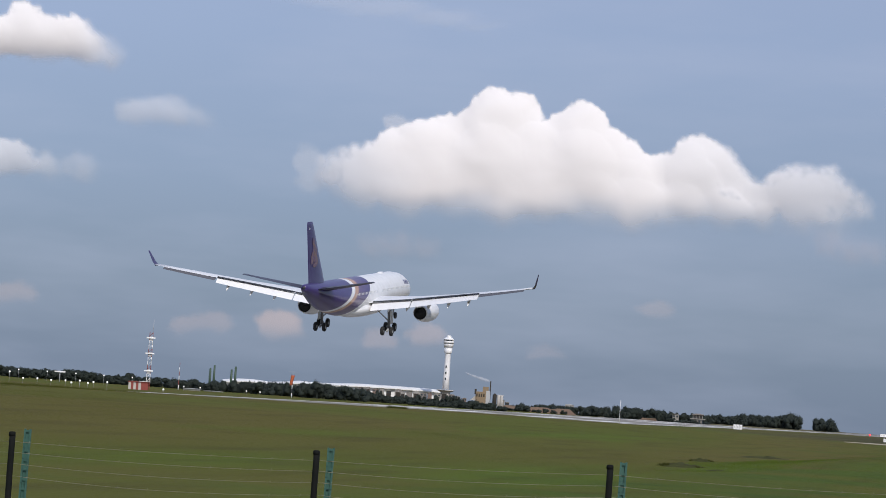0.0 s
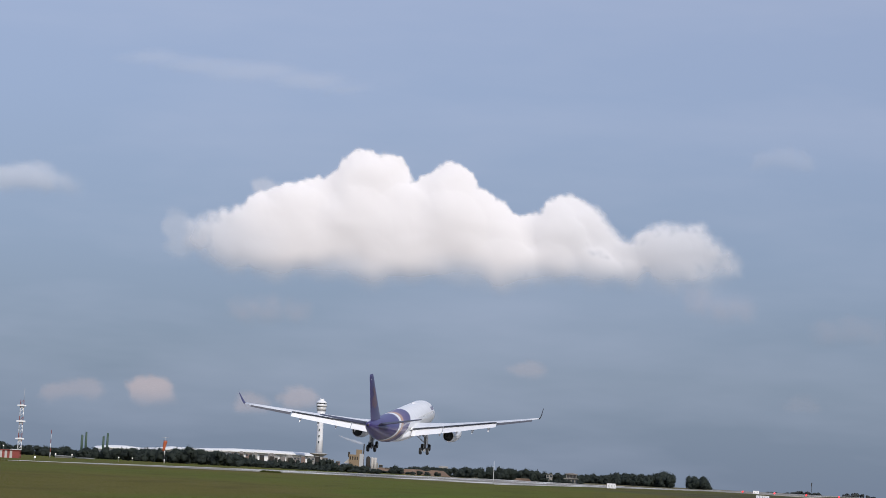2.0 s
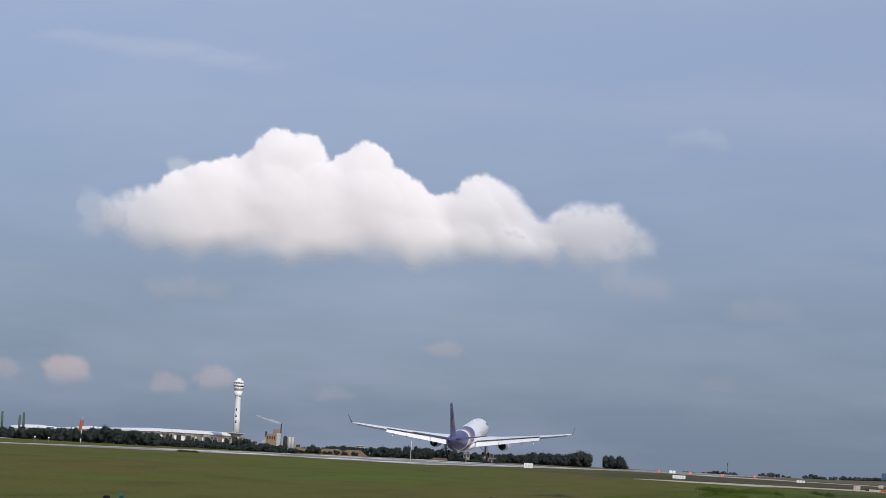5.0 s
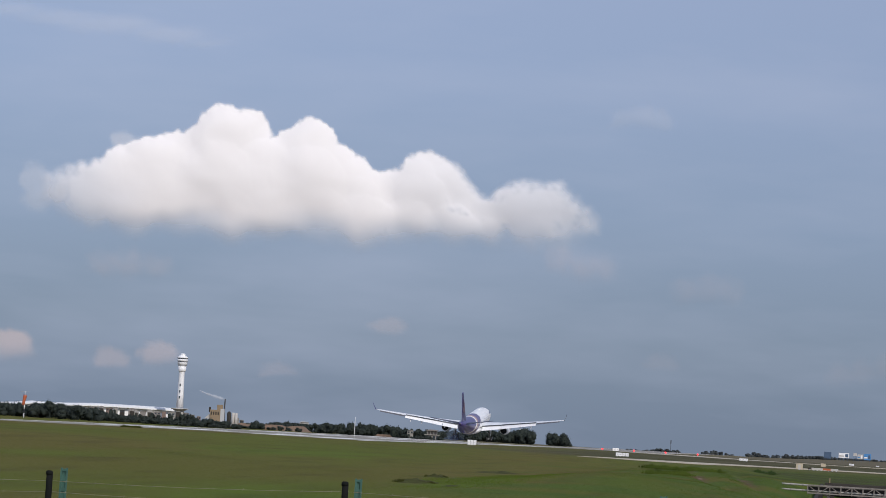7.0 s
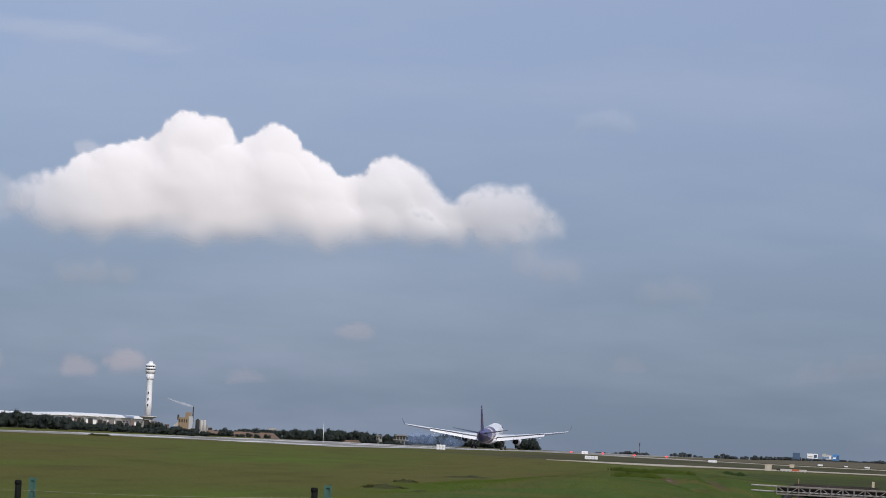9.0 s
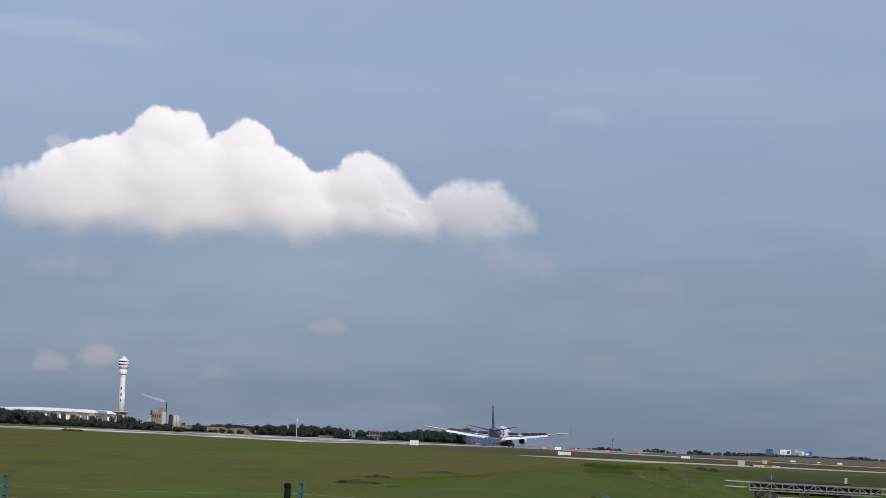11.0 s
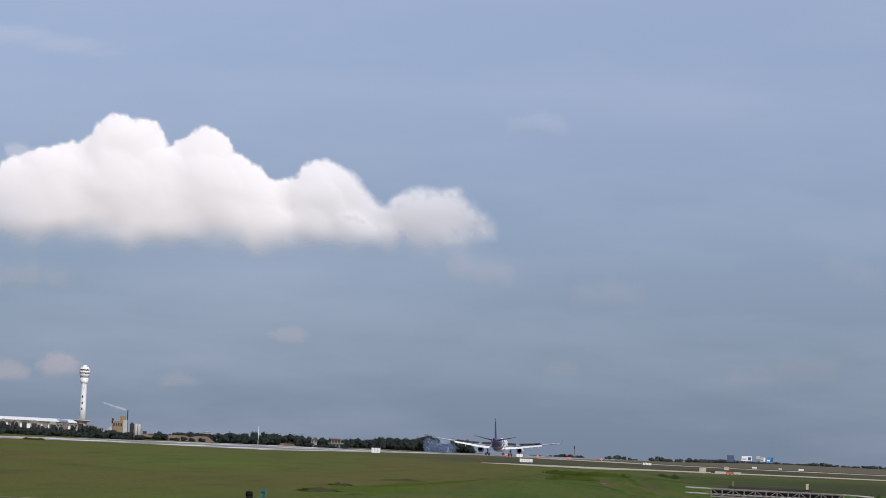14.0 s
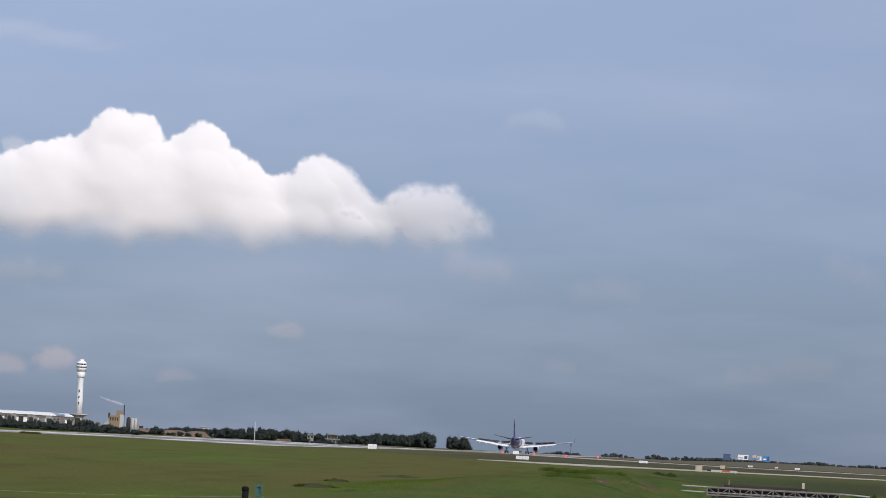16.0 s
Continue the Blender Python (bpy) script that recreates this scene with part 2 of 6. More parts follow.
GRASS_DRY, GRASS_GREEN, GRASS_LUSH, GRASS_DARK, GRASS_WET = (0.105, 0.092, 0.021), (0.086, 0.100, 0.014), (0.080, 0.122, 0.012), (0.056, 0.051, 0.013), (0.066, 0.100, 0.013)
M = {
    "grass": grass_material(),
    "white": material("white_paint", (0.80, 0.80, 0.82), 0.3, grain=0.25, scale=1.5, other=(0.66, 0.66, 0.68), big=0.2),
    "grey": material("grey_paint", (0.42, 0.43, 0.45), 0.4, grain=0.3, scale=2.0),
    "purple": material("purple_paint", (0.040, 0.029, 0.115), 0.3, grain=0.2, scale=1.0),
    "livery": livery_material(),
    "emblem": material("faded_gold_paint", (0.17, 0.105, 0.080), 0.4, grain=0.9, scale=2.2, other=(0.09, 0.055, 0.16)),
    "wing": material("wing_paint", (0.74, 0.75, 0.78), 0.35, grain=0.3, scale=1.2, other=(0.60, 0.61, 0.64), big=0.2),
    "metal": material("bare_metal", (0.55, 0.55, 0.57), 0.35, metal=0.9, grain=0.3, scale=4.0),
    "dark": material("dark_metal", (0.035, 0.036, 0.04), 0.5, grain=0.3, scale=5.0),
    "strut": material("gear_steel", (0.20, 0.20, 0.21), 0.45, metal=0.3, grain=0.4, scale=4.0),
    "nozzle_shade": material("shaded_nozzle", (0.012, 0.012, 0.013), 0.75, grain=0.3, scale=5.0),
    "tyre": material("rubber", (0.018, 0.018, 0.019), 0.8, grain=0.3, scale=6.0),
    "spoiler": material("dark_spoiler_underside", (0.06, 0.062, 0.07), 0.5, grain=0.3, scale=2.0),
    "cabin": material("cabin_window", (0.56, 0.57, 0.60), 0.3),
    # dark tone puts the shade under the outer wing into the aileron's colour
    "aileron": material("shaded_aileron", (0.10, 0.10, 0.115), 0.5, grain=0.3, scale=2.0),
    "tailplane": material("dark_tailplane", (0.036, 0.032, 0.060), 0.4, grain=0.3, scale=2.0),
    "runway": material("runway_concrete", (0.31, 0.29, 0.265), 0.85, grain=0.5, scale=0.4, other=(0.17, 0.16, 0.145), big=0.8, bigscale=0.03),
    "paint": material("marking_paint", (0.72, 0.72, 0.70), 0.7, grain=0.4, scale=0.5, other=(0.5, 0.5, 0.48)),
    "road": material("pale_pavement", (0.46, 0.41, 0.33), 0.9, grain=0.5, scale=0.5, other=(0.32, 0.28, 0.22), big=0.4, bigscale=0.05),
    "concrete": material("concrete", (0.30, 0.29, 0.27), 0.85, grain=0.5, scale=1.5, other=(0.18, 0.17, 0.155), big=0.5, bigscale=0.3, bump=0.3),
    "darkwall": material("stained_concrete", (0.055, 0.050, 0.045), 0.9, grain=0.5, scale=1.5, big=0.5, bump=0.3),
    "lining": material("stained_lining", (0.085, 0.075, 0.066), 0.9, grain=0.6, scale=1.2, other=(0.05, 0.045, 0.04), big=0.5, bump=0.3),
    "water": material("water", (0.12, 0.13, 0.13), 0.12, grain=0.2, scale=0.6),
    "steel": material("galvanised_steel", (0.23, 0.21, 0.19), 0.55, metal=0.3, grain=0.5, scale=3.0, other=(0.11, 0.085, 0.07)),
    "pipe": material("pipe_jacket", (0.34, 0.33, 0.31), 0.5, grain=0.6, scale=1.0, other=(0.20, 0.185, 0.17)),
    # leaf colour is lifted towards blue-grey to carry the haze before the woods
    "leaf": material("haze_tinted_foliage", (0.070, 0.086, 0.080), 0.95, grain=0.7, scale=0.25, other=(0.050, 0.063, 0.052), big=0.5, bigscale=0.03),
    # same leaves, paler and bluer: the haze over kilometres is mixed into the colour
    "hazy_leaf": material("hazier_distant_foliage", (0.118, 0.132, 0.136), 0.95, grain=0.6, scale=0.2, other=(0.098, 0.110, 0.116), big=0.5, bigscale=0.02),
    "bush": material("bush_leaves", (0.055, 0.105, 0.018), 0.8, grain=0.7, scale=3.0, other=(0.026, 0.05, 0.011)),
    "bark": material("bark", (0.09, 0.07, 0.05), 0.9, grain=0.5, scale=3.0),
    "earth": material("bare_earth", (0.215, 0.140, 0.100), 0.95, grain=0.7, scale=0.5, other=(0.15, 0.115, 0.085), big=0.6, bigscale=0.12),
    "facade": material("pale_render", (0.46, 0.44, 0.42), 0.8, grain=0.4, scale=0.3, other=(0.32, 0.31, 0.30), big=0.3),
    "brownish": material("weathered_cladding", (0.20, 0.18, 0.17), 0.8, grain=0.5, scale=0.4, other=(0.13, 0.12, 0.115)),
    "roof": material("white_roof", (0.78, 0.78, 0.78), 0.5, grain=0.3, scale=0.05, other=(0.66, 0.66, 0.67)),
    "glass": material("dark_glazing", (0.04, 0.05, 0.06), 0.15),
    "tiled": material("brick_red_roofing", (0.19, 0.135, 0.115), 0.85, grain=0.5, scale=0.4, other=(0.13, 0.10, 0.09)),
    "ochre": material("ochre_cladding", (0.235, 0.175, 0.11), 0.7, grain=0.5, scale=0.2, other=(0.19, 0.13, 0.075), big=0.3),
    "red": material("red_paint", (0.24, 0.045, 0.035), 0.6, grain=0.4, scale=2.0),
    "orange": material("orange_cloth", (0.42, 0.10, 0.04), 0.8, grain=0.4, scale=2.0),
    "green_pylon": material("green_pylon_paint", (0.05, 0.09, 0.06), 0.6, grain=0.4, scale=1.0),
    "post": material("black_post", (0.010, 0.011, 0.011), 0.95, grain=0.5, scale=12.0, other=(0.016, 0.016, 0.015)),
    "green_post": material("green_post", (0.035, 0.105, 0.085), 0.55, grain=0.4, scale=10.0),
    "wire": material("fence_wire", (0.30, 0.285, 0.21), 0.7, metal=0.2, grain=0.3, scale=10.0),
    "blue": material("blue_board", (0.06, 0.22, 0.50), 0.6, grain=0.3, scale=0.3),
    "navy": material("navy_board", (0.05, 0.09, 0.16), 0.6, grain=0.3, scale=0.3),
    "beige": material("beige_concrete", (0.48, 0.41, 0.31), 0.85, grain=0.4, scale=2.0),
    "redlight": material("red_lamp", (0.6, 0.02, 0.02), 0.4, emit=((1.0, 0.03, 0.04), 2.2)),
    "lampglass": material("white_lamp", (0.85, 0.85, 0.85), 0.4, emit=((1.0, 0.98, 0.93), 0.45)),
    "bird": material("dark_feathers", (0.05, 0.052, 0.058), 0.8, grain=0.3, scale=20.0),
}

for key in ("runway", "road", "paint"):  # worn pavement has little sheen
    M[key].node_tree.nodes["Principled BSDF"].inputs["Specular IOR Level"].default_value = 0.08


# ---------------- mesh helpers ----------------
def part(name, bm, mat, parent=None, label="", smooth=True, at=None):
    """Links a bmesh as one mesh object under a thing or a part."""
    me = bpy.data.meshes.new(name)
    bmesh.ops.recalc_face_normals(bm, faces=bm.faces)
    bm.to_mesh(me)
    bm.free()
    for poly in me.polygons:
        poly.use_smooth = smooth
    me.materials.append(M[mat] if isinstance(mat, str) else mat)
    ob = new(name, me)
    if parent:
        ob.parent = parent
    if at is not None:
        ob.matrix_basis = at
    return tagged(ob, label) if label else ob


def thing(name, at, label, category, group="", kind=""):
    ob = new(name)
    ob.empty_display_size = 0.1
    ob.matrix_basis = at
    return tagged(ob, label, category, group, kind)


def box(bm, x0, y0, z0, x1, y1, z1, bevel=0.0):
    v = [bm.verts.new(c) for c in ((x0, y0, z0), (x1, y0, z0), (x1, y1, z0), (x0, y1, z0), (x0, y0, z1), (x1, y0, z1), (x1, y1, z1), (x0, y1, z1))]
    faces = [bm.faces.new([v[i] for i in f]) for f in ((3, 2, 1, 0), (4, 5, 6, 7), (0, 1, 5, 4), (1, 2, 6, 5), (2, 3, 7, 6), (3, 0, 4, 7))]
    if bevel:
        bmesh.ops.bevel(bm, geom=list({e for f in faces for e in f.edges}), offset=bevel, segments=2, profile=0.6, affect="EDGES")
    return bm


def boxed(*a, bevel=0.0):
    return box(bmesh.new(), *a, bevel=bevel)


def loft(bm, rings, cap=True):
    """Skin between rings of equal length."""
    vs = [[bm.verts.new(p) for p in r] for r in rings]
    n = len(vs[0])
    for a, b in zip(vs, vs[1:]):
        for i in range(n):
            bm.faces.new((a[i], a[(i + 1) % n], b[(i + 1) % n], b[i]))
    if cap:
        bm.faces.new(list(reversed(vs[0])))
        bm.faces.new(vs[-1])
    return bm


def ring(c, rx, rz, n=24, axis="y"):
    out = []
    for i in range(n):
        a = 2 * math.pi * i / n
        p, q = rx * math.cos(a), rz * math.sin(a)
        out.append({"y": (c[0] + p, c[1], c[2] + q), "x": (c[0], c[1] + p, c[2] + q), "z": (c[0] + p, c[1] + q, c[2])}[axis])
    return out


def rod(bm, a, b, r, r2=None, n=8):
    a, b = Vector(a), Vector(b)
    q = (b - a).to_track_quat("Z", "Y").to_matrix()
    rings = []
    for c, rr in ((a, r), (b, r if r2 is None else r2)):
        rings.append([c + q @ Vector((rr * math.cos(2 * math.pi * i / n), rr * math.sin(2 * math.pi * i / n), 0)) for i in range(n)])
    return loft(bm, rings)


def rodded(a, b, r, r2=None, n=8):
    return rod(bmesh.new(), a, b, r, r2, n)


# ---------------- ground ----------------
PROFILE = ((-400, 0.2), (0, 0.6), (60, 0.2), (100, 0.0), (260, 0.05), (420, 0.35), (550, 0.45), (700, 0.45), (950, 0.2), (1043, -0.08), (1120, -0.34), (1300, -0.92), (1361, -1.05), (1600, -1.25), (2400, -1.5), (4900, -2.2), (6000, -2.2))


def smooth_step(a, b, v):
    u = min(1.0, max(0.0, (v - a) / (b - a)))
    return u * u * (3 - 2 * u)


def base_height(y):
    for (y0, z0), (y1, z1) in zip(PROFILE, PROFILE[1:]):
        if y <= y1:
            return z0 + (z1 - z0) * (y - y0) / (y1 - y0)
    return PROFILE[-1][1]


CHANNEL_X, CHANNEL_END = 1.9, 292.0


RIDGE = ((-400, 1.8), (150, 1.8), (230, 1.62), (280, 1.57), (372, 1.36), (450, 0.96), (545, 0.50), (700, 0.48), (900, 0.3), (6000, -2.2))


GULLIES = ((-12.0, 252, -7.0, 208), (-10.5, 305, -6.0, 228))


def ground_height(x, y):
    z = sum(base_height(y + d) for d in (-25, -12, 0, 12, 25)) / 5
    z -= 6.0 * smooth_step(1700, 4300, y) * smooth_step(60, -200, x)
    if -88 < x < -20 and y < 900:  # grass bank along the near side of the runway
        top = np.interp(y, [a for a, _ in RIDGE], [b for _, b in RIDGE])
        z += max(0.0, top - z) * smooth_step(-20, -76, x) * smooth_step(-87.5, -81, x)
    # far ground keeps level with the runway; a drainage channel is cut towards the culvert
    d = abs(x - CHANNEL_X)
    if y < CHANNEL_END + 8 and y > 40:
        cut = 1 - smooth_step(2.1, 9.0 if x < CHANNEL_X else 7.5, d)
        z -= 1.35 * cut * smooth_step(CHANNEL_END + 6, CHANNEL_END - 1, y) * smooth_step(40, 70, y)
    if 60 < y < 480:
        lump = noise.noise(Vector((x * 0.09, y * 0.035, 3.3))) * 0.35 + noise.noise(Vector((x * 0.3, y * 0.1, 7.3))) * 0.12
        near_bank = math.exp(-((x + 14) / 7.5) ** 2) * smooth_step(130, 210, y) * smooth_step(430, 330, y)
        z += lump * (0.22 + 0.7 * near_bank) + 0.75 * near_bank
        for x0, y0, x1, y1 in GULLIES:  # washed-out furrows down the bank
            f = min(1.0, max(0.0, ((x - x0) * (x1 - x0) + (y - y0) * (y1 - y0)) / ((x1 - x0) ** 2 + (y1 - y0) ** 2)))
            off = (x - x0 - f * (x1 - x0)) ** 2 / 1.0 + (y - y0 - f * (y1 - y0)) ** 2 / 40.0
            z -= 0.34 * math.exp(-off)
    return z


def ground_mesh():
    xs = sorted(set([-5000, -3500, -2500, -1800, -1300, -1000, -800, -650, -500, -400, -320, -260] + [x for x in range(-220, -40, 6)] + [-40 + 1.0 * i for i in range(81)] + [-7.5 + 1.0 * i for i in range(19)] + [46, 54, 64, 80, 100, 130, 180, 260, 400, 600, 900, 1400, 2200, 3500, 5000]))
    ys = [-3000, -1000, -300, -60, 0, 30] + [45 + 3.0 * i for i in range(150)] + [500 + 20 * i for i in range(66)] + [1850, 1950, 2100, 2300, 2600, 3000, 3500, 4200, 5000, 6500]
    bm = bmesh.new()
    grid = [[bm.verts.new((x, y, ground_height(x, y))) for x in xs] for y in ys]
    for a, b in zip(grid, grid[1:]):
        for i in range(len(xs) - 1):
            bm.faces.new((a[i], a[i + 1], b[i + 1], b[i]))
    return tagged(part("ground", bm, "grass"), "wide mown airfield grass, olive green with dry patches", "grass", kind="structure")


ground = ground_mesh()


def ribbon(name, path, width, mat, label, category, lift=0.05, step=8.0):
    """A strip of pavement with thickness that follows the ground along a path."""
    pts = []
    for a, b in zip(path, path[1:]):
        a, b = Vector(a), Vector(b)
        n = max(1, int((b - a).length / step))
        pts += [a.lerp(b, i / n) for i in range(n)]
    pts.append(Vector(path[-1]))
    for _ in range(12 if len(path) > 2 else 0):
        pts = [pts[0]] + [(pts[i - 1] + pts[i] * 2 + pts[i + 1]) / 4 for i in range(1, len(pts) - 1)] + [pts[-1]]
    rings = []
    for i, p in enumerate(pts):
        t = (pts[min(i + 1, len(pts) - 1)] - pts[max(i - 1, 0)]).normalized()
        s = Vector((t.y, -t.x))
        row = []
        for k in (-0.5, -0.25, 0, 0.25, 0.5):
            q = p + s * k * width
            row.append((q.x, q.y, ground_height(q.x, q.y) + lift))
        rings.append(row + [(x, y, z - lift - 0.4) for x, y, z in reversed(row)])
    bm = loft(bmesh.new(), rings)
    return tagged(part(name, bm, mat, smooth=False), label, category, kind="structure")


ribbon("runway", [(RUNWAY_X, 150), (RUNWAY_X, 4500)], 60.0, "runway", "long pale concrete runway with worn white markings", "runway", 0.06, 20.0)
ribbon("taxiway", [(-96, 1330), (-72, 1080), (-42, 860), (0, 790), (45, 840), (130, 920), (500, 1250)], 30.0, "road", "pale exit taxiway curving over the grass", "taxiway", 0.06)
ribbon("perimeter_road", [(-31, 468), (-26, 496), (-12, 515), (20, 540), (90, 575), (400, 700)], 18.0, "road", "narrow pale perimeter road over the grass", "road", 0.06, 4.0)
for i in range(42):
    y = 330 + i * 60
    m = ribbon("marking", [(RUNWAY_X, y), (RUNWAY_X, y + 30)], 0.9, "paint", "worn white runway centre dash", "marking", 0.075, 15)
for x in (RUNWAY_X + 29, RUNWAY_X - 29):
    ribbon("edge_line", [(x, 200), (x, 3800)], 1.8, "paint", "white painted runway edge line", "marking", 0.075, 20)
for k in range(6):
    for off in (-20, -9, 9, 20):
        ribbon("touchdown_mark", [(RUNWAY_X + off, 420 + 150 * k), (RUNWAY_X + off, 465 + 150 * k)], 6.0, "paint", "broad white touchdown bar on the runway", "marking", 0.08, 12)


# ---------------- airliner ----------------
def airfoil(x, le, chord, z, thick, twist=0.0, n=9):
    """A closed wing section, from leading edge over the top to the trailing edge and back below."""
    pts = []
    for i in range(n):
        u = (1 - math.cos(math.pi * i / (n - 1))) / 2
        t = thick * chord * 5 * (0.2969 * math.sqrt(u) - 0.126 * u - 0.3516 * u * u + 0.2843 * u ** 3 - 0.1030 * u ** 4)
        pts.append((u, t))
    out = []
    for u, t in pts:
        out.append((x, le - u * chord, z + t * 1.15 - twist * u * chord + 0.02 * chord * math.sin(math.pi * u)))
    for u, t in reversed(pts[1:-1]):
        out.append((x, le - u * chord, z - t * 0.85 - twist * u * chord + 0.02 * chord * math.sin(math.pi * u)))
    return out


WING = ((0.0, 11.3, 13.2, 3.45, 0.115), (2.8, 9.5, 11.4, 3.65, 0.115), (9.4, 5.2, 7.3, 4.58, 0.105), (16.0, 0.9, 5.5, 5.65, 0.095), (22.5, -3.3, 3.9, 6.80, 0.095), (27.0, -6.2, 2.9, 7.6, 0.10), (29.5, -7.9, 2.3, 8.1, 0.10))


def wing_at(x):
    for a, b in zip(WING, WING[1:]):
        if x <= b[0]:
            f = (x - a[0]) / (b[0] - a[0])
            return [p + (q - p) * f for p, q in zip(a, b)]
    return list(WING[-1])


TWIST = -0.025


def slab_between(bm, a0, a1, b0, b1, th):
    """A thin tapered slab: leading points a0, a1 and trailing points b0, b1."""
    rings = []
    for a, b in ((a0, b0), (a1, b1)):
        a, b = Vector(a), Vector(b)
        m = a.lerp(b, 0.3)
        n = Vector((0, 0, 1))
        rings.append([a, m + n * th, b, m - n * th * 0.7])
    return loft(bm, rings)


def wheel_bm(c, r, w):
    bm = bmesh.new()
    prof = ((0.0, 0.35), (0.05, 0.62), (0.0, 0.88), (0.18, 0.98), (0.5, 1.0), (0.82, 0.98), (1.0, 0.88), (0.95, 0.62), (1.0, 0.35))
    loft(bm, [ring((c[0] + (u - 0.5) * w, c[1], c[2]), k * r, k * r, 20, "x") for u, k in prof])
    return bm


# soft leaf shapes of the tail emblem: centre along, centre up, half length, half height, tilt
EMBLEM = ((-27.7, 12.2, 0.9, 1.5, 0.35), (-27.0, 11.3, 0.6, 1.0, 0.9), (-28.6, 11.6, 0.6, 1.1, -0.2), (-28.5, 13.6, 0.5, 1.0, 0.5), (-27.3, 10.6, 1.0, 0.4, 0.2))


def fin_skin(side, y, z):
    """A place just off the fin's skin."""
    le, c = np.interp(z, [6.9, 7.9, 11.5, 16.4], [-19.6, -20.8, -24.0, -28.2]), np.interp(z, [6.9, 7.9, 11.5, 16.4], [9.8, 8.4, 6.2, 3.4])
    u = min(0.97, max(0.03, (le - y) / c))
    t = 0.085 * c * 5 * (0.2969 * math.sqrt(u) - 0.126 * u - 0.3516 * u * u + 0.2843 * u ** 3 - 0.1030 * u ** 4)
    return (side * t * (1.15 if side > 0 else 0.85) + 0.02 * c * math.sin(math.pi * u) + side * 0.05, le - u * c, z)


def build_airliner():
    plane = thing("airliner", pose(RUNWAY_X, 464, 11), "white twin-engine wide-body airliner with purple tail, landing gear down", "airplane")
    st = ((32.0, 0.12, 0.12, 4.25), (31.5, 0.75, 0.7, 4.3), (30.5, 1.25, 1.2, 4.4), (29.0, 1.8, 1.75, 4.58), (27.0, 2.3, 2.28, 4.78), (24.5, 2.66, 2.66, 4.93), (21.5, 2.82, 2.82, 5.0), (14, 2.82, 2.82, 5.0), (6, 2.82, 2.82, 5.0), (0, 2.82, 2.82, 5.0), (-7, 2.82, 2.82, 5.0), (-12, 2.80, 2.78, 5.04), (-16, 2.66, 2.58, 5.24), (-20, 2.36, 2.24, 5.58), (-24, 1.85, 1.78, 6.06), (-27.5, 1.3, 1.25, 6.60), (-30, 0.84, 0.82, 7.02), (-31.2, 0.54, 0.54, 7.24), (-31.6, 0.36, 0.38, 7.30))
    fus = part("fuselage", loft(bmesh.new(), [ring((0, y, z), rx, rz, 36) for y, rx, rz, z in st]), "livery", plane, "white fuselage with purple and gold bands at the rear")
    part("exhaust_outlet", loft(bmesh.new(), [ring((0, -31.55, 7.30), 0.24, 0.24, 14), ring((0, -31.75, 7.31), 0.22, 0.22, 14)]), "dark", fus, "dark auxiliary exhaust")
    belly = [ring((0, y, 3.0 + dz), rx, rz, 20) for y, rx, rz, dz in ((12.5, 0.3, 0.2, -0.1), (10.5, 2.1, 0.9, 0), (6, 2.95, 1.35, 0), (0, 3.05, 1.42, 0), (-5, 2.8, 1.3, 0), (-8.5, 1.7, 0.8, -0.1), (-10, 0.3, 0.2, -0.1))]
    part("belly_fairing", loft(bmesh.new(), belly), "white", plane, "smooth white wing-root fairing")
    for s in (-1, 1):
        bm = bmesh.new()
        for i in range(52):
            y = 23.5 - i * 0.86
            if abs(y - 4) < 1.2 or y < -11.5:
                continue
            a = 0.20
            x, z = s * 2.83 * math.cos(a), 5.0 + 2.83 * math.sin(a)
            box(bm, x - 0.03, y - 0.13, z - 0.18, x + 0.03, y + 0.13, z + 0.18)
        tagged(part("window_row", bm, "cabin", fus, "row of small dark cabin windows", False), kind="stuff")
        for y, wd in ((24.6, 0.7), (23.6, 0.7), (22.6, 0.8), (21.5, 0.7)):  # plain shapes in place of the title
            bm = bmesh.new()
            rows = []
            for yy in (y - wd / 2, y + wd / 2):
                rx, zc = np.interp(yy, [21.5, 24.5, 27.0], [2.82, 2.66, 2.3]), np.interp(yy, [21.5, 24.5, 27.0], [5.0, 4.93, 4.78])
                rows.append([(s * (rx + k) * math.cos(a), yy, zc + (rx + k) * math.sin(a)) for a, k in ((0.36, 0.012), (0.5, 0.012), (0.62, 0.012), (0.62, -0.05), (0.5, -0.05), (0.36, -0.05))])
            part("title_mark", loft(bm, rows), "purple", fus, "plain purple title shape", False)
    part("beacon_dome", loft(bmesh.new(), [ring((0, y, 7.8), w, h, 12) for y, w, h in ((17, 0.05, 0.03), (16, 0.4, 0.2), (14.6, 0.45, 0.22), (13, 0.05, 0.03))]), "white", fus, "low white antenna fairing")
    # windscreen
    part("windscreen", loft(bmesh.new(), [ring((0, 29.6, 5.45), 1.35, 0.75, 20), ring((0, 28.7, 5.75), 1.6, 0.8, 20)]), "glass", fus, "dark cockpit windows")

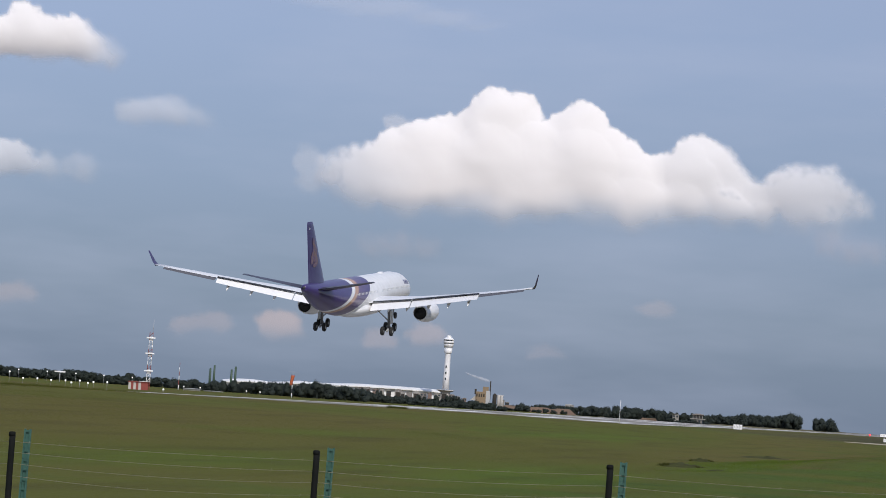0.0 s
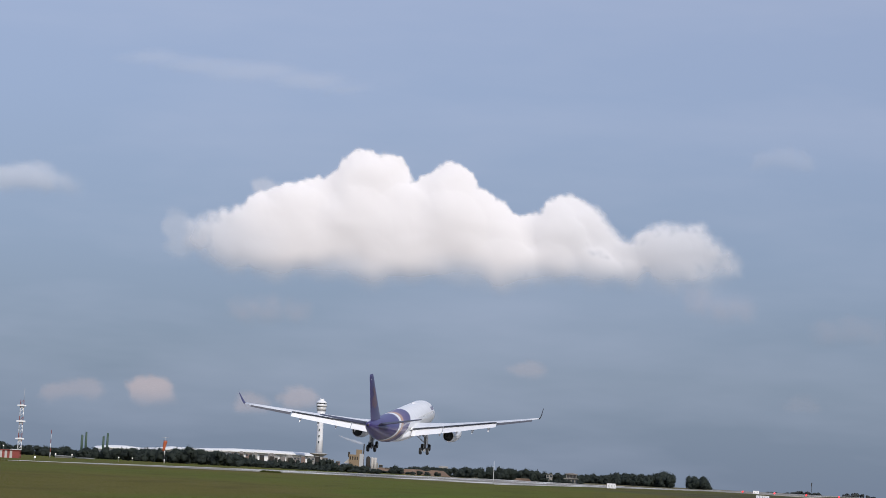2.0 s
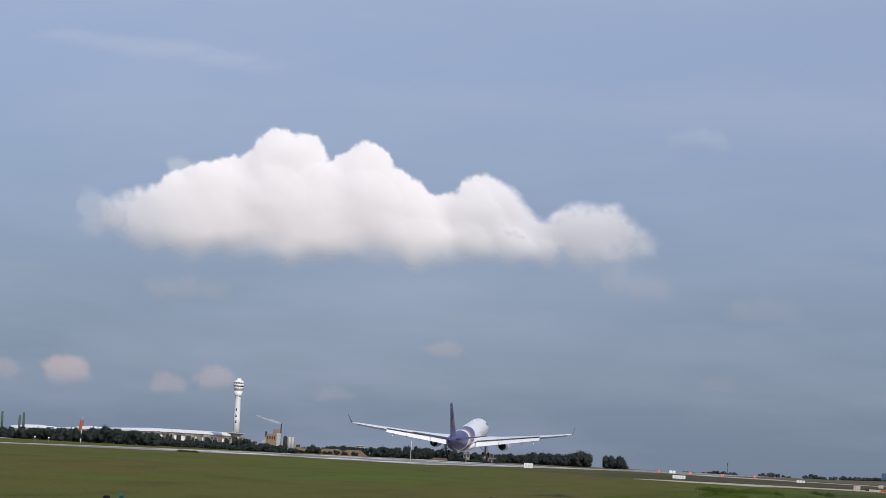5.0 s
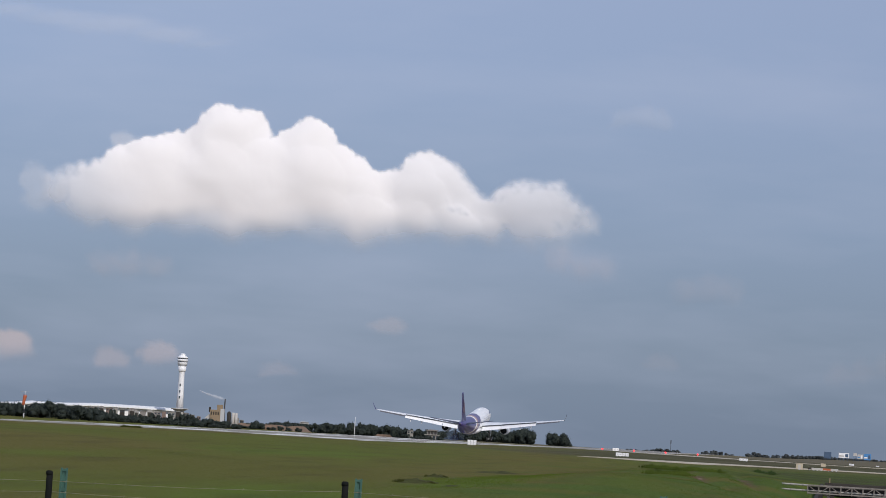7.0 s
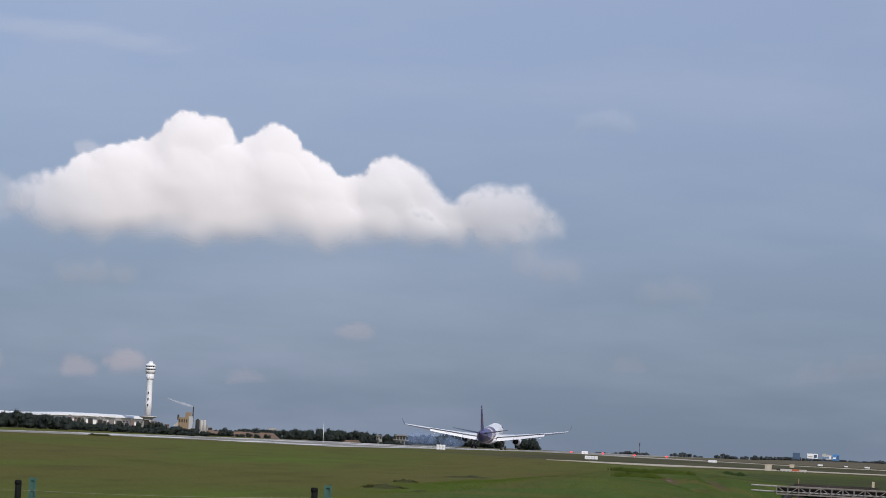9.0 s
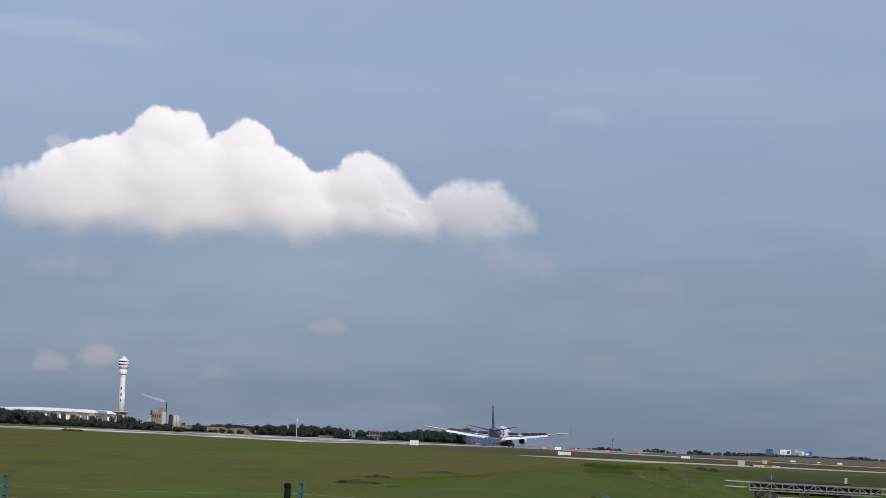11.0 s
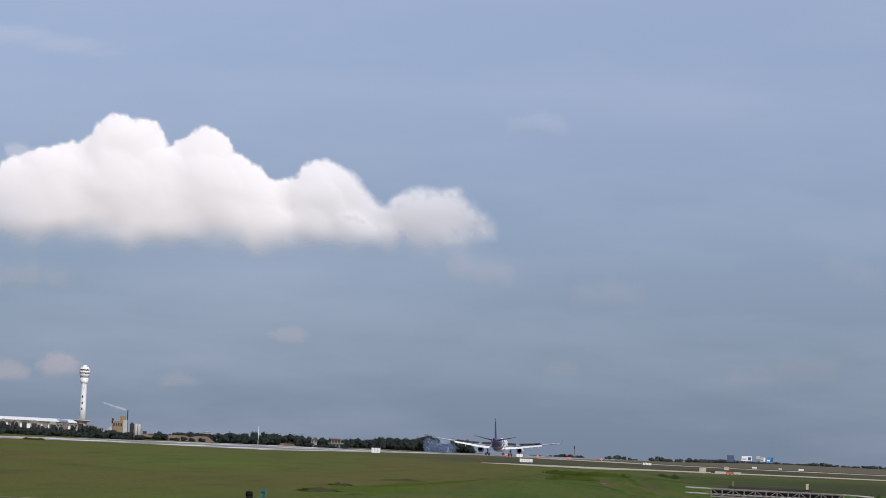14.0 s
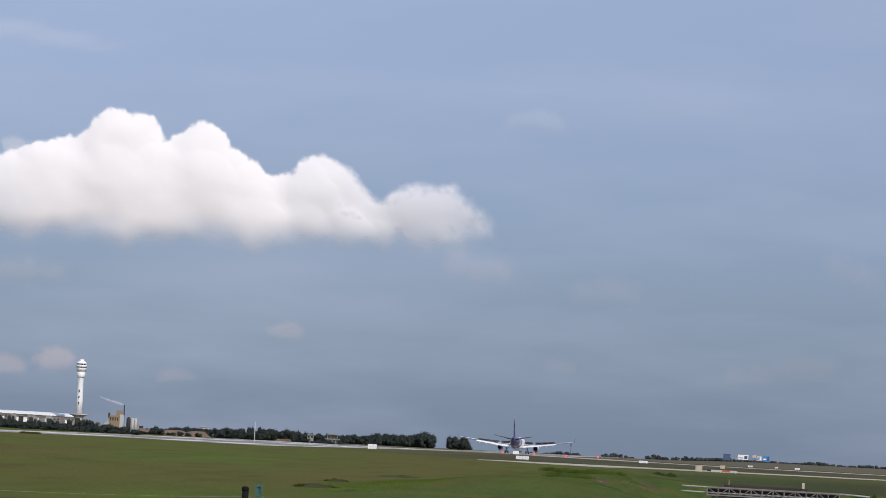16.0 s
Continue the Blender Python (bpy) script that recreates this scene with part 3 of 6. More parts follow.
    for s in (-1, 1):
        rings = [airfoil(s * x, le, c, z, t, TWIST) for x, le, c, z, t in WING]
        w = part("wing", loft(bmesh.new(), rings), "wing", plane, "pale swept wing with extended flaps")
        WINGS.append((w, s))
        # flaps: two long panels with a gap, drooped behind the trailing edge
        for x0, x1, c0, c1 in ((3.1, 9.2, 2.5, 2.2), (9.35, 20.6, 2.2, 1.5)):
            pts = []
            for x, c in ((x0, c0), (x1, c1)):
                q = wing_at(x)
                y, z = q[1] - q[2] + 0.55, q[3] - TWIST * q[2] - 0.04
                pts.append(((s * x, y, z), (s * x, y - c * math.cos(radians(27)), z - c * math.sin(radians(27)))))
            part("flap", slab_between(bmesh.new(), pts[0][0], pts[1][0], pts[0][1], pts[1][1], 0.16), "white", w, "white extended flap", False)
            # solid dark strip stands in for the shade between wing and flap
            g0, g1 = Vector(pts[0][0]), Vector(pts[1][0])
            part("flap_gap_shade", slab_between(bmesh.new(), g0 + Vector((0, 0.1, 0.22)), g1 + Vector((0, 0.1, 0.19)), g0 + Vector((0, -0.60, 0.16)), g1 + Vector((0, -0.60, 0.13)), 0.09), "dark", w, "dark strip for the shaded gap above the flap", False)
        q0, q1 = wing_at(20.8), wing_at(28.2)
        a0, a1 = (s * 20.8, q0[1] - q0[2] + 0.3, q0[3] - TWIST * q0[2]), (s * 28.2, q1[1] - q1[2] + 0.25, q1[3] - TWIST * q1[2])
        part("aileron", slab_between(bmesh.new(), a0, a1, Vector(a0) + Vector((0, -1.1, -0.42)), Vector(a1) + Vector((0, -0.8, -0.30)), 0.08), "aileron", w, "drooped aileron coloured dark for its shade", False)
        # spoilers, hinged on the upper side
        for x0, x1 in ((4.2, 8.4), (9.9, 13.2), (13.3, 16.6), (16.7, 20.0)):
            ends = []
            for x in (x0, x1):
                q = wing_at(x)
                u = 0.70
                ends.append((Vector((s * x, q[1] - u * q[2], q[3] - TWIST * u * q[2] + 0.058 * q[2] * q[4] / 0.115 + 0.035)), 0.235 * q[2]))
            if s < 0:
                ends.reverse()
            (p0, c0), (p1, c1) = ends
            ax = (p1 - p0).normalized()
            ay = Vector((0, 0, 1)).cross(ax).normalized()
            rest = Matrix.Translation(p0) @ Matrix((ax, ay, ax.cross(ay))).transposed().to_4x4() @ Matrix.Rotation(radians(11.0), 4, "X")
            ln = (p1 - p0).length
            bm = bmesh.new()
            slab_between(bm, (0.03, 0, 0), (ln - 0.03, 0, 0), (0.03, -c0, 0), (ln - 0.03, -c1, 0), 0.035)
            sp = part("spoiler", bm, "wing", w, "hinged spoiler panel", False, rest)
            sp.data.materials.append(M["spoiler"])
            # downward faces get the much darker second material
            for poly in sp.data.polygons:
                poly.material_index = 1 if poly.normal.z < -0.2 else 0
            SPOILERS.append((sp, rest))
        # flap track fairings
        for x in (5.6, 8.6, 12.2, 15.6, 19.0):
            q = wing_at(x)
            y, z = q[1] - q[2] * 0.62, q[3] - TWIST * q[2] * 0.62 - 0.42
            k = 0.55 + 0.02 * (20 - x)
            rr = [((s * x, y + 0.9 * k, z + 0.1), 0.05, 0.05), ((s * x, y, z), 0.22, 0.28), ((s * x, y - 1.9 * k, z - 0.15), 0.30 * k + 0.1, 0.38 * k + 0.08), ((s * x, y - 3.6 * k, z - 0.75), 0.2, 0.26), ((s * x, y - 4.5 * k, z - 1.15), 0.03, 0.05)]
            part("flap_fairing", loft(bmesh.new(), [ring(c, a, b, 10) for c, a, b in rr]), "white", w, "white canoe-shaped flap fairing")
        # winglet
        up = []
        for f, ch in ((0.0, 2.2), (0.35, 1.6), (1.0, 0.75)):
            cx, cz, ly = s * (29.5 + 0.95 * f ** 0.8), 8.0 + 2.3 * f ** 1.15, -7.85 - 2.3 * f
            up.append([(cx - s * 0.045, ly - ch * 0.4, cz), (cx, ly, cz), (cx + s * 0.045, ly - ch * 0.4, cz), (cx, ly - ch, cz)])
        part("winglet", loft(bmesh.new(), up), "purple", w, "purple upswept winglet", False)
        # engine
        ex, ez = s * 9.3, 2.5
        E = 4.0
        nac = ((7.4, 1.22), (7.55, 1.36), (7.2, 1.47), (6.0, 1.58), (4.0, 1.60), (2.0, 1.42), (0.6, 1.18), (0.1, 1.08))
        inner = ((0.1, 1.02), (1.2, 0.98))
        front = ((5.9, 1.15),)
        eng = part("engine", loft(bmesh.new(), [ring((ex, y + E, ez), r, r, 28) for y, r in front + nac + inner], True), "white", plane, "white underwing engine nacelle")
        # near-black colour stands in for the shade inside the open duct
        part("exhaust", loft(bmesh.new(), [ring((ex, E + 0.95, ez), 0.99, 0.99, 24), ring((ex, E + 0.16, ez), 1.01, 1.01, 24), ring((ex, E + 0.155, ez), 0.5, 0.5, 24), ring((ex, E + - 0.35, ez), 0.12, 0.12, 24)]), "nozzle_shade", eng, "exhaust nozzle, black for the shade inside")
        part("intake_fan", loft(bmesh.new(), [ring((ex, E + 6.0, ez), 1.18, 1.18, 24), ring((ex, E + 6.3, ez), 0.4, 0.4, 24), ring((ex, E + 6.8, ez), 0.04, 0.04, 24)]), "dark", eng, "dark intake fan")
        part("pylon", boxed(ex - 0.22, 1.5, ez + 0.9, ex + 0.22, 9.6, ez + 1.75, bevel=0.1), "white", plane, "white engine pylon")
        # tailplane
        tp = [airfoil(s * x, le, c, z, 0.09, -0.06) for x, le, c, z in ((0.6, -21.6, 6.2, 6.5), (5.0, -24.8, 4.3, 7.45), (9.7, -28.3, 2.2, 8.5))]
        part("tailplane", loft(bmesh.new(), tp), "tailplane", plane, "dark grey tailplane seen edge on")
        # main gear
        gx = s * 5.34
        gear = part("main_gear", rod(bmesh.new(), (gx, 0.1, 0.8), (gx, 0.1, 4.9), 0.20, 0.27, 12), "strut", plane, "steel main landing gear leg")
        GEARS.append(gear)
        # bogie: hangs nose up until the wheels touch
        bogie = part("bogie", boxed(-0.14, -1.1, -0.15, 0.14, 1.1, 0.15, bevel=0.06), "grey", plane, "four-wheel landing gear bogie", at=pose(gx, 0.1, 0.71))
        BOGIES.append((bogie, gx))
        part("side_brace", rodded((gx, 0.1, 1.9), (gx - s * 2.0, 0.1, 3.6), 0.09), "metal", gear)
        part("drag_brace", rodded((gx, 0.1, 1.7), (gx, 1.7, 3.6), 0.07), "metal", gear)
        part("gear_door", boxed(gx + s * 0.42 - 0.05, -0.75, 1.5, gx + s * 0.42 + 0.05, 0.95, 3.5, bevel=0.03), "white", gear, "white leg door")
        for wy in (-0.99, 0.99):
            for wx in (-0.70, 0.70):
                w2 = part("wheel", wheel_bm((wx, wy, -0.01), 0.70, 0.46), "tyre", bogie, "black tyre on grey rim")
                w2.data.materials.append(M["grey"])
                for poly in w2.data.polygons:
                    poly.material_index = int((poly.center.y - wy) ** 2 + (poly.center.z + 0.01) ** 2 < 0.11)
    fin = [[(0 + p[2] - 0.0, p[1], zz) for p in airfoil(0, le, c, 0, 0.085)] for zz, le, c in ((6.9, -19.6, 9.8), (7.9, -20.8, 8.4), (11.5, -24.0, 6.2), (16.4, -28.2, 3.4), (16.85, -28.7, 2.7))]
    f = part("fin", loft(bmesh.new(), fin), "purple", plane, "purple tail fin")
    for s in (-1, 1):
        bm = bmesh.new()
        for cy, cz, ry, rz, tilt in EMBLEM:
            pts = []
            for k in range(14):
                a = 2 * math.pi * k / 14
                dy, dz = ry * math.cos(a), rz * math.sin(a)
                pts.append(fin_skin(s, cy + dy * math.cos(tilt) - dz * math.sin(tilt), cz + dy * math.sin(tilt) + dz * math.cos(tilt)))
            mid = bm.verts.new(fin_skin(s, cy, cz))
            vs = [bm.verts.new(p) for p in pts]
            for a, b in zip(vs, vs[1:] + vs[:1]):
                bm.faces.new((mid, a, b))
        part("tail_emblem", bm, "emblem", f, "faded gold plain emblem shape")
        part("flag_mark", boxed(min(s * 0.10, s * 0.17), -30.6, 15.75, max(s * 0.10, s * 0.17), -29.6, 16.0), "white", f, "small pale flag mark", False)
    ng = part("nose_gear", rodded((0, 25.4, 0.6), (0, 25.6, 2.9), 0.12, 0.16, 10), "metal", plane, "steel nose gear leg")
    for wx in (-0.36, 0.36):
        part("wheel", wheel_bm((wx, 25.4, 0.53), 0.53, 0.36), "tyre", ng, "black tyre on grey rim")
    for s in (-1, 1):
        part("gear_door", boxed(s * 0.62 - 0.03, 24.3, 1.75, s * 0.62 + 0.03, 26.6, 2.6, bevel=0.02), "white", ng)
    return plane


SPOILERS, GEARS, BOGIES, WINGS = [], [], [], []
airliner = build_airliner()


# ---------------- clouds ----------------
# emission that stands in for light scattered within clouds and smoke
CLOUD_GLOW = 0.28


def cloud_material(name, tone, glow_gain=CLOUD_GLOW, glow_tone=(0.84, 0.79, 0.88)):
    m = bpy.data.materials.new(name)
    m.use_nodes = True
    n, l = m.node_tree.nodes, m.node_tree.links
    n.clear()
    at = n.new("ShaderNodeAttribute")
    at.attribute_name = "thickness"
    dif = n.new("ShaderNodeBsdfDiffuse")
    dif.inputs[0].default_value = (*tone, 1)
    glow = n.new("ShaderNodeEmission")
    glow.inputs[0].default_value, glow.inputs[1].default_value = (*glow_tone, 1), CLOUD_GLOW
    add, tr, mx = n.new("ShaderNodeAddShader"), n.new("ShaderNodeBsdfTransparent"), n.new("ShaderNodeMixShader")
    glow.inputs[1].default_value = glow_gain
    l.new(dif.outputs[0], add.inputs[0])
    l.new(glow.outputs[0], add.inputs[1])
    l.new(at.outputs["Fac"], mx.inputs[0])
    l.new(tr.outputs[0], mx.inputs[1])
    l.new(add.outputs[0], mx.inputs[2])
    out = n.new("ShaderNodeOutputMaterial")
    l.new(mx.outputs[0], out.inputs[0])
    return m


M["cloud"] = cloud_material("cloud", (0.58, 0.565, 0.56))
# low clouds have the warm tint of the haze in colour and glow
M["low_cloud"] = cloud_material("low_cloud", (0.52, 0.395, 0.35), 0.26, (1.08, 0.86, 0.84))
M["smoke"] = cloud_material("smoke", (0.30, 0.43, 0.70), 0.05)
CLOUD_DISTANCE = 4750.0


def picture_offset(x, y):
    """Bearing and height, in degrees, of a spot given in hundredths of the tilted frame that the clouds are laid out in."""
    dx, dy, r = (x - 7.84) / 0.96, (4.41 - y) / 0.96, radians(4.075)
    return -12.43 + dx * math.cos(r) - dy * math.sin(r), 2.717 + dx * math.sin(r) + dy * math.cos(r)


def cloud(blobs, label, res, rough, solid, soft_top, fade, seed, relief=0.8, mat="cloud"):
    """A billowing relief of merged puffs with a ragged rim that thins out downwards; each puff: x, y, radius; fade: (from, to) down the layout."""
    ps = [(*picture_offset(x, y), r / 0.96) for x, y, r in blobs]
    f0, f1 = fade
    u0, u1 = min(a - r for a, e, r in ps) - 0.4, max(a + r for a, e, r in ps) + 0.4
    v0, v1 = min(e - r for a, e, r in ps) - 0.4, max(e + r for a, e, r in ps) + 0.4
    nu, nv = int((u1 - u0) / res) + 1, int((v1 - v0) / res) + 1
    verts, dens, index = [], [], {}
    sr, cr = math.sin(radians(4.075)), math.cos(radians(4.075))
    for j in range(nv):
        for i in range(nu):
            u, v = u0 + i * res, v0 + j * res
            p = Vector((u * 0.9, v * 0.9, seed))
            wu = u + rough * 0.30 * noise.noise(p * 1.3 + Vector((5, 1, 0)))
            wv = v + rough * 0.30 * noise.noise(p * 1.3 + Vector((1, 9, 0)))
            s = 0.0
            for a, e, r in ps:
                q = 1.0 - ((wu - a) / r) ** 2 - ((wv - e) / r) ** 2
                if q > -1.8:
                    s += math.exp(4.0 * q)
            s = math.log(s + 1e-9) / 4.0
            if s < -1.4:
                continue
            bil = [(abs(noise.noise(p * f + Vector((0, 0, f)))) - 0.25) * w for f, w in ((1.5, 0.7), (3.1, 0.6), (6.3, 0.42), (13.0, 0.25), (26.0, 0.12))]
            form = s
            s += 0.10 + rough * sum(bil)
            if s < -0.12:
                continue
            h = relief * (math.sqrt(max(0.0, form + 0.9)) + 0.08 * bil[0] + 0.05 * bil[1] + 0.03 * bil[2] + 0.012 * bil[3])
            y = 4.41 - 0.96 * ((v - 2.717) * cr - (u + 12.43) * sr)
            thin = 1.0 - smooth_step(f0, f1, y + 0.35 * (bil[0] + bil[1]))
            index[i, j] = len(verts)
            verts.append(heading(u, v, CLOUD_DISTANCE - h * 85.0))
            dens.append(solid * smooth_step(-0.10, soft_top, s) * thin)
    faces = []
    for (i, j), k in index.items():
        q = [index.get(c) for c in ((i, j), (i + 1, j), (i + 1, j + 1), (i, j + 1))]
        if None not in q and max(dens[c] for c in q) > 0.004:
            faces.append(q)
    me = bpy.data.meshes.new("cloud")
    me.from_pydata(verts, [], faces)
    at = me.attributes.new("thickness", "FLOAT", "POINT")
    at.data.foreach_set("value", dens)
    for poly in me.polygons:
        poly.use_smooth = True
    me.materials.append(M[mat])
    return tagged(new("cloud", me), label, "cloud", kind="structure")


DRIFTING = []


def cumulus(lobes, label, seed, fade, solid=1.0, edge=(0.05, 0.45), sides=(), mat="cloud", res=0.028, flat=1.0, slope=0.0, relief=0.42, ragged=1.0):
    """A cauliflower relief of lobes that carry smaller lobes; crisp above, dissolving towards the base and the sides. Lobes: x, y, radius in the cloud layout."""
    rnd = random.Random(seed)
    balls = [(x, y, 0.0, r) for x, y, r in lobes]
    grown = list(balls)
    for count in (9, 3):
        young = []
        for x, y, z, r in grown:
            for _ in range(count):
                d, a = r * math.sqrt(rnd.uniform(0.05, 0.62)), rnd.uniform(-0.35, math.pi + 0.35)
                young.append((x + d * math.cos(a), y - d * math.sin(a) / flat, z + 0.6 * math.sqrt(r * r - d * d), r * rnd.uniform(0.26, 0.40)))
        balls += young
        grown = young
    b = np.array(balls)
    x0, x1 = b[:, 0].min() - 1.0, b[:, 0].max() + 1.0
    y0, y1 = b[:, 1].min() - 1.0, max(b[:, 1].max() + 1.0, fade[1])
    nx, ny = int((x1 - x0) / res) + 1, int((y1 - y0) / res) + 1
    xs, ys = np.meshgrid(x0 + res * np.arange(nx), y0 + res * np.arange(ny))
    xs, ys = xs.ravel(), ys.ravel()
    wob = np.array([[noise.noise(Vector((x * f, y * f * flat ** 0.5, seed + f))) for f in (0.9, 2.3, 5.5, 12.0)] for x, y in zip(xs, ys)])
    wx = xs + 0.10 * wob[:, 1] + 0.05 * wob[:, 2]
    wy = ys + 0.08 * wob[:, 0] + 0.05 * np.roll(wob[:, 2], 7)
    rim, top = np.zeros(len(xs)), np.zeros(len(xs))
    for k, (bx, by, bz, br) in enumerate(b):
        d = np.sqrt((wx - bx) ** 2 + ((wy - by) * flat) ** 2)
        rim += np.exp(np.clip(14.0 * (br - d), -60, 30))
        if k >= len(lobes) * 10:  # the smallest buds only break up the rim
            continue
        h = np.where(d < br, bz + np.sqrt(np.maximum(br * br - d * d, 0)), bz - 2.0 * (d - br))
        top += np.exp(np.clip(5.0 * h, -60, 30)) * br ** 3
    rim = np.log(rim + 1e-20) / 14.0
    top = np.maximum(np.log(top + 1e-20) / 5.0, -0.7)
    field = top.reshape(ny, nx)
    for _ in range(int(0.022 / res ** 2)):  # soft, misty forms
        field = (np.roll(field, 1, 0) + np.roll(field, -1, 0) + 2 * field) / 4
        field = (np.roll(field, 1, 1) + np.roll(field, -1, 1) + 2 * field) / 4
    top = 0.8 * field.ravel() + 0.2 * top
    side = np.zeros(len(xs))
    for far, near, strength in sides:
        u = np.clip((xs + 0.35 * wob[:, 0] - near) / (far - near), 0, 1)
        side = np.maximum(side, strength * u * u * (3 - 2 * u))
    low = (ys - slope * (xs - 9.0) + ragged * (0.16 * wob[:, 0] + 0.10 * wob[:, 1]) - fade[0]) / (fade[1] - fade[0])
    top -= 0.42 * (fade[1] - fade[0]) * np.clip(low + 0.7, 0, 2.2) ** 2
    low = np.clip(low, 0, 1)
    low = low * low * (3 - 2 * low)
    width = edge[0] + (edge[1] - edge[0]) * np.clip(np.maximum(1.2 * side, 1.4 * low), 0, 1)
    a = np.clip((rim + 0.05 * wob[:, 2] + 0.03 * wob[:, 3] - 0.04) / width, 0, 1)
    dens = solid * a * a * (3 - 2 * a) * (1 - low) * (1 - side)
    keep = dens > 0.003
    verts, index = [], -np.ones(len(xs), int)
    big = np.zeros((ny, nx), bool)
    k2 = keep.reshape(ny, nx)
    for dy in (-1, 0, 1):
        for dx in (-1, 0, 1):
            big |= np.roll(np.roll(k2, dy, 0), dx, 1)
    for k in np.nonzero(big.ravel())[0]:
        index[k] = len(verts)
        az, el = picture_offset(xs[k], ys[k])
        verts.append(heading(az, el, CLOUD_DISTANCE - relief * (top[k] + 0.03 * wob[k, 1]) * 86.0))
    idx = index.reshape(ny, nx)
    faces = []
    for j in range(ny - 1):
        for i in range(nx - 1):
            q = (int(idx[j, i]), int(idx[j + 1, i]), int(idx[j + 1, i + 1]), int(idx[j, i + 1]))
            if min(q) >= 0 and k2[j:j + 2, i:i + 2].any():
                faces.append(q)
    me = bpy.data.meshes.new("cloud")
    me.from_pydata(verts, [], faces)
    at = me.attributes.new("thickness", "FLOAT", "POINT")
    at.data.foreach_set("value", [float(v) for v in dens[index >= 0]])
    for poly in me.polygons:
        poly.use_smooth = True
    me.materials.append(M[mat])
    ob = tagged(new("cloud", me), label, "cloud", kind="structure")
    DRIFTING.append((ob, 0.07 if mat == "low_cloud" else 0.20))
    return ob


cumulus([(5.85, 3.15, 0.36), (6.3, 3.05, 0.46), (6.85, 2.92, 0.54), (7.0, 3.2, 0.5), (7.6, 2.72, 0.60), (7.7, 3.15, 0.6), (8.2, 2.46, 0.48), (8.75, 2.16, 0.53), (9.04, 2.07, 0.41), (8.6, 2.85, 0.7), (9.4, 2.75, 0.60), (9.3, 3.2, 0.6),
         (9.95, 2.50, 0.44), (10.32, 2.36, 0.46), (10.25, 2.95, 0.68), (10.72, 2.66, 0.42), (11.1, 2.95, 0.42), (11.1, 3.3, 0.5), (11.7, 3.12, 0.36), (12.15, 2.92, 0.40), (12.45, 2.79, 0.31), (12.75, 3.0, 0.34), (12.3, 3.3, 0.5),
         (13.05, 3.32, 0.30), (13.5, 3.55, 0.36), (14.05, 3.42, 0.47), (14.5, 3.40, 0.46), (14.85, 3.62, 0.40), (15.05, 3.85, 0.32), (14.3, 3.75, 0.5),
         (6.4, 3.5, 0.55), (7.2, 3.6, 0.65), (8.0, 3.65, 0.7), (8.8, 3.7, 0.7), (9.6, 3.7, 0.7), (10.4, 3.75, 0.7), (11.2, 3.8, 0.65), (12.0, 3.85, 0.6), (12.8, 3.9, 0.55), (13.5, 4.0, 0.45), (14.2, 4.1, 0.5), (14.8, 4.15, 0.4)],
        "large white cumulus cloud with flat grey base", 1.7, (3.30, 4.05), 1.0, (0.06, 0.5), ((5.4, 7.4, 0.55), (15.6, 10.8, 0.40)), slope=0.05)
cumulus([(0.3, 0.68, 0.50), (-0.5, 0.78, 0.66), (0.8, 0.85, 0.45), (1.15, 0.72, 0.44), (1.6, 0.95, 0.40), (1.95, 1.12, 0.28)], "white cumulus puff with grey base", 5.1, (0.75, 1.6), 0.95, (0.08, 0.5), ((2.4, 1.0, 0.6),), res=0.035)
cumulus([(-0.3, 2.95, 0.45), (0.15, 2.88, 0.36), (0.55, 3.05, 0.26), (0.9, 3.1, 0.3), (1.5, 3.08, 0.34)], "ragged pale cloud puff", 8.4, (2.9, 3.6), 0.5, (0.1, 0.5), ((2.0, 0.2, 0.6),), res=0.04)
cumulus([(2.35, 2.1, 0.28), (2.75, 2.05, 0.32), (3.15, 2.1, 0.30), (3.6, 2.2, 0.25)], "small hazy flat cloud", 2.2, (2.05, 2.6), 0.32, (0.2, 0.5), ((4.2, 3.0, 0.6),), res=0.04)
LOW_PUFFS = (  # middle, half width, half height, seed, density
    (4.98, 5.82, 0.30, 0.28, 3.9, 0.42), (3.70, 5.80, 0.48, 0.15, 1.9, 0.18), (6.70, 6.06, 0.30, 0.11, 6.9, 0.20), (7.42, 5.98, 0.34, 0.17, 7.3, 0.26),
    (9.68, 6.35, 0.10, 0.05, 7.7, 0.09), (0.25, 5.20, 0.50, 0.20, 4.4, 0.20), (11.64, 5.58, 0.16, 0.09, 9.4, 0.15), (16.45, 6.28, 0.14, 0.08, 22.4, 0.05),
)
for cx, cy, hw, hh, seed, solid in LOW_PUFFS:
    rnd = random.Random(seed)
    lobes = []
    for k in range(7):
        u = rnd.uniform(-1, 1)
        lobes.append((cx + u * hw, cy + hh * (0.5 - 0.6 * (1 - u * u) * rnd.uniform(0.3, 1.3)), hh * rnd.uniform(0.35, 0.75)))
    cumulus(lobes, "low pinkish cloud puff in haze", seed, (cy - 0.4 * hh, cy + 1.5 * hh), 0.85 * solid, (0.17, 0.3), mat="low_cloud", res=0.025, slope=0.0, flat=1.1, ragged=0.9, relief=0.12)
cumulus([(15.85, 1.98, 0.22), (16.2, 1.93, 0.26), (16.5, 2.0, 0.22)], "small hazy flat cloud", 11.4, (1.95, 2.4), 0.10, (0.2, 0.4), res=0.04)
cumulus([(6.6, 4.45, 0.3), (7.0, 4.4, 0.32), (7.5, 4.45, 0.26)], "faint grey cloud scrap", 12.4, (4.4, 5.0), 0.12, (0.3, 0.5), mat="low_cloud", res=0.05)
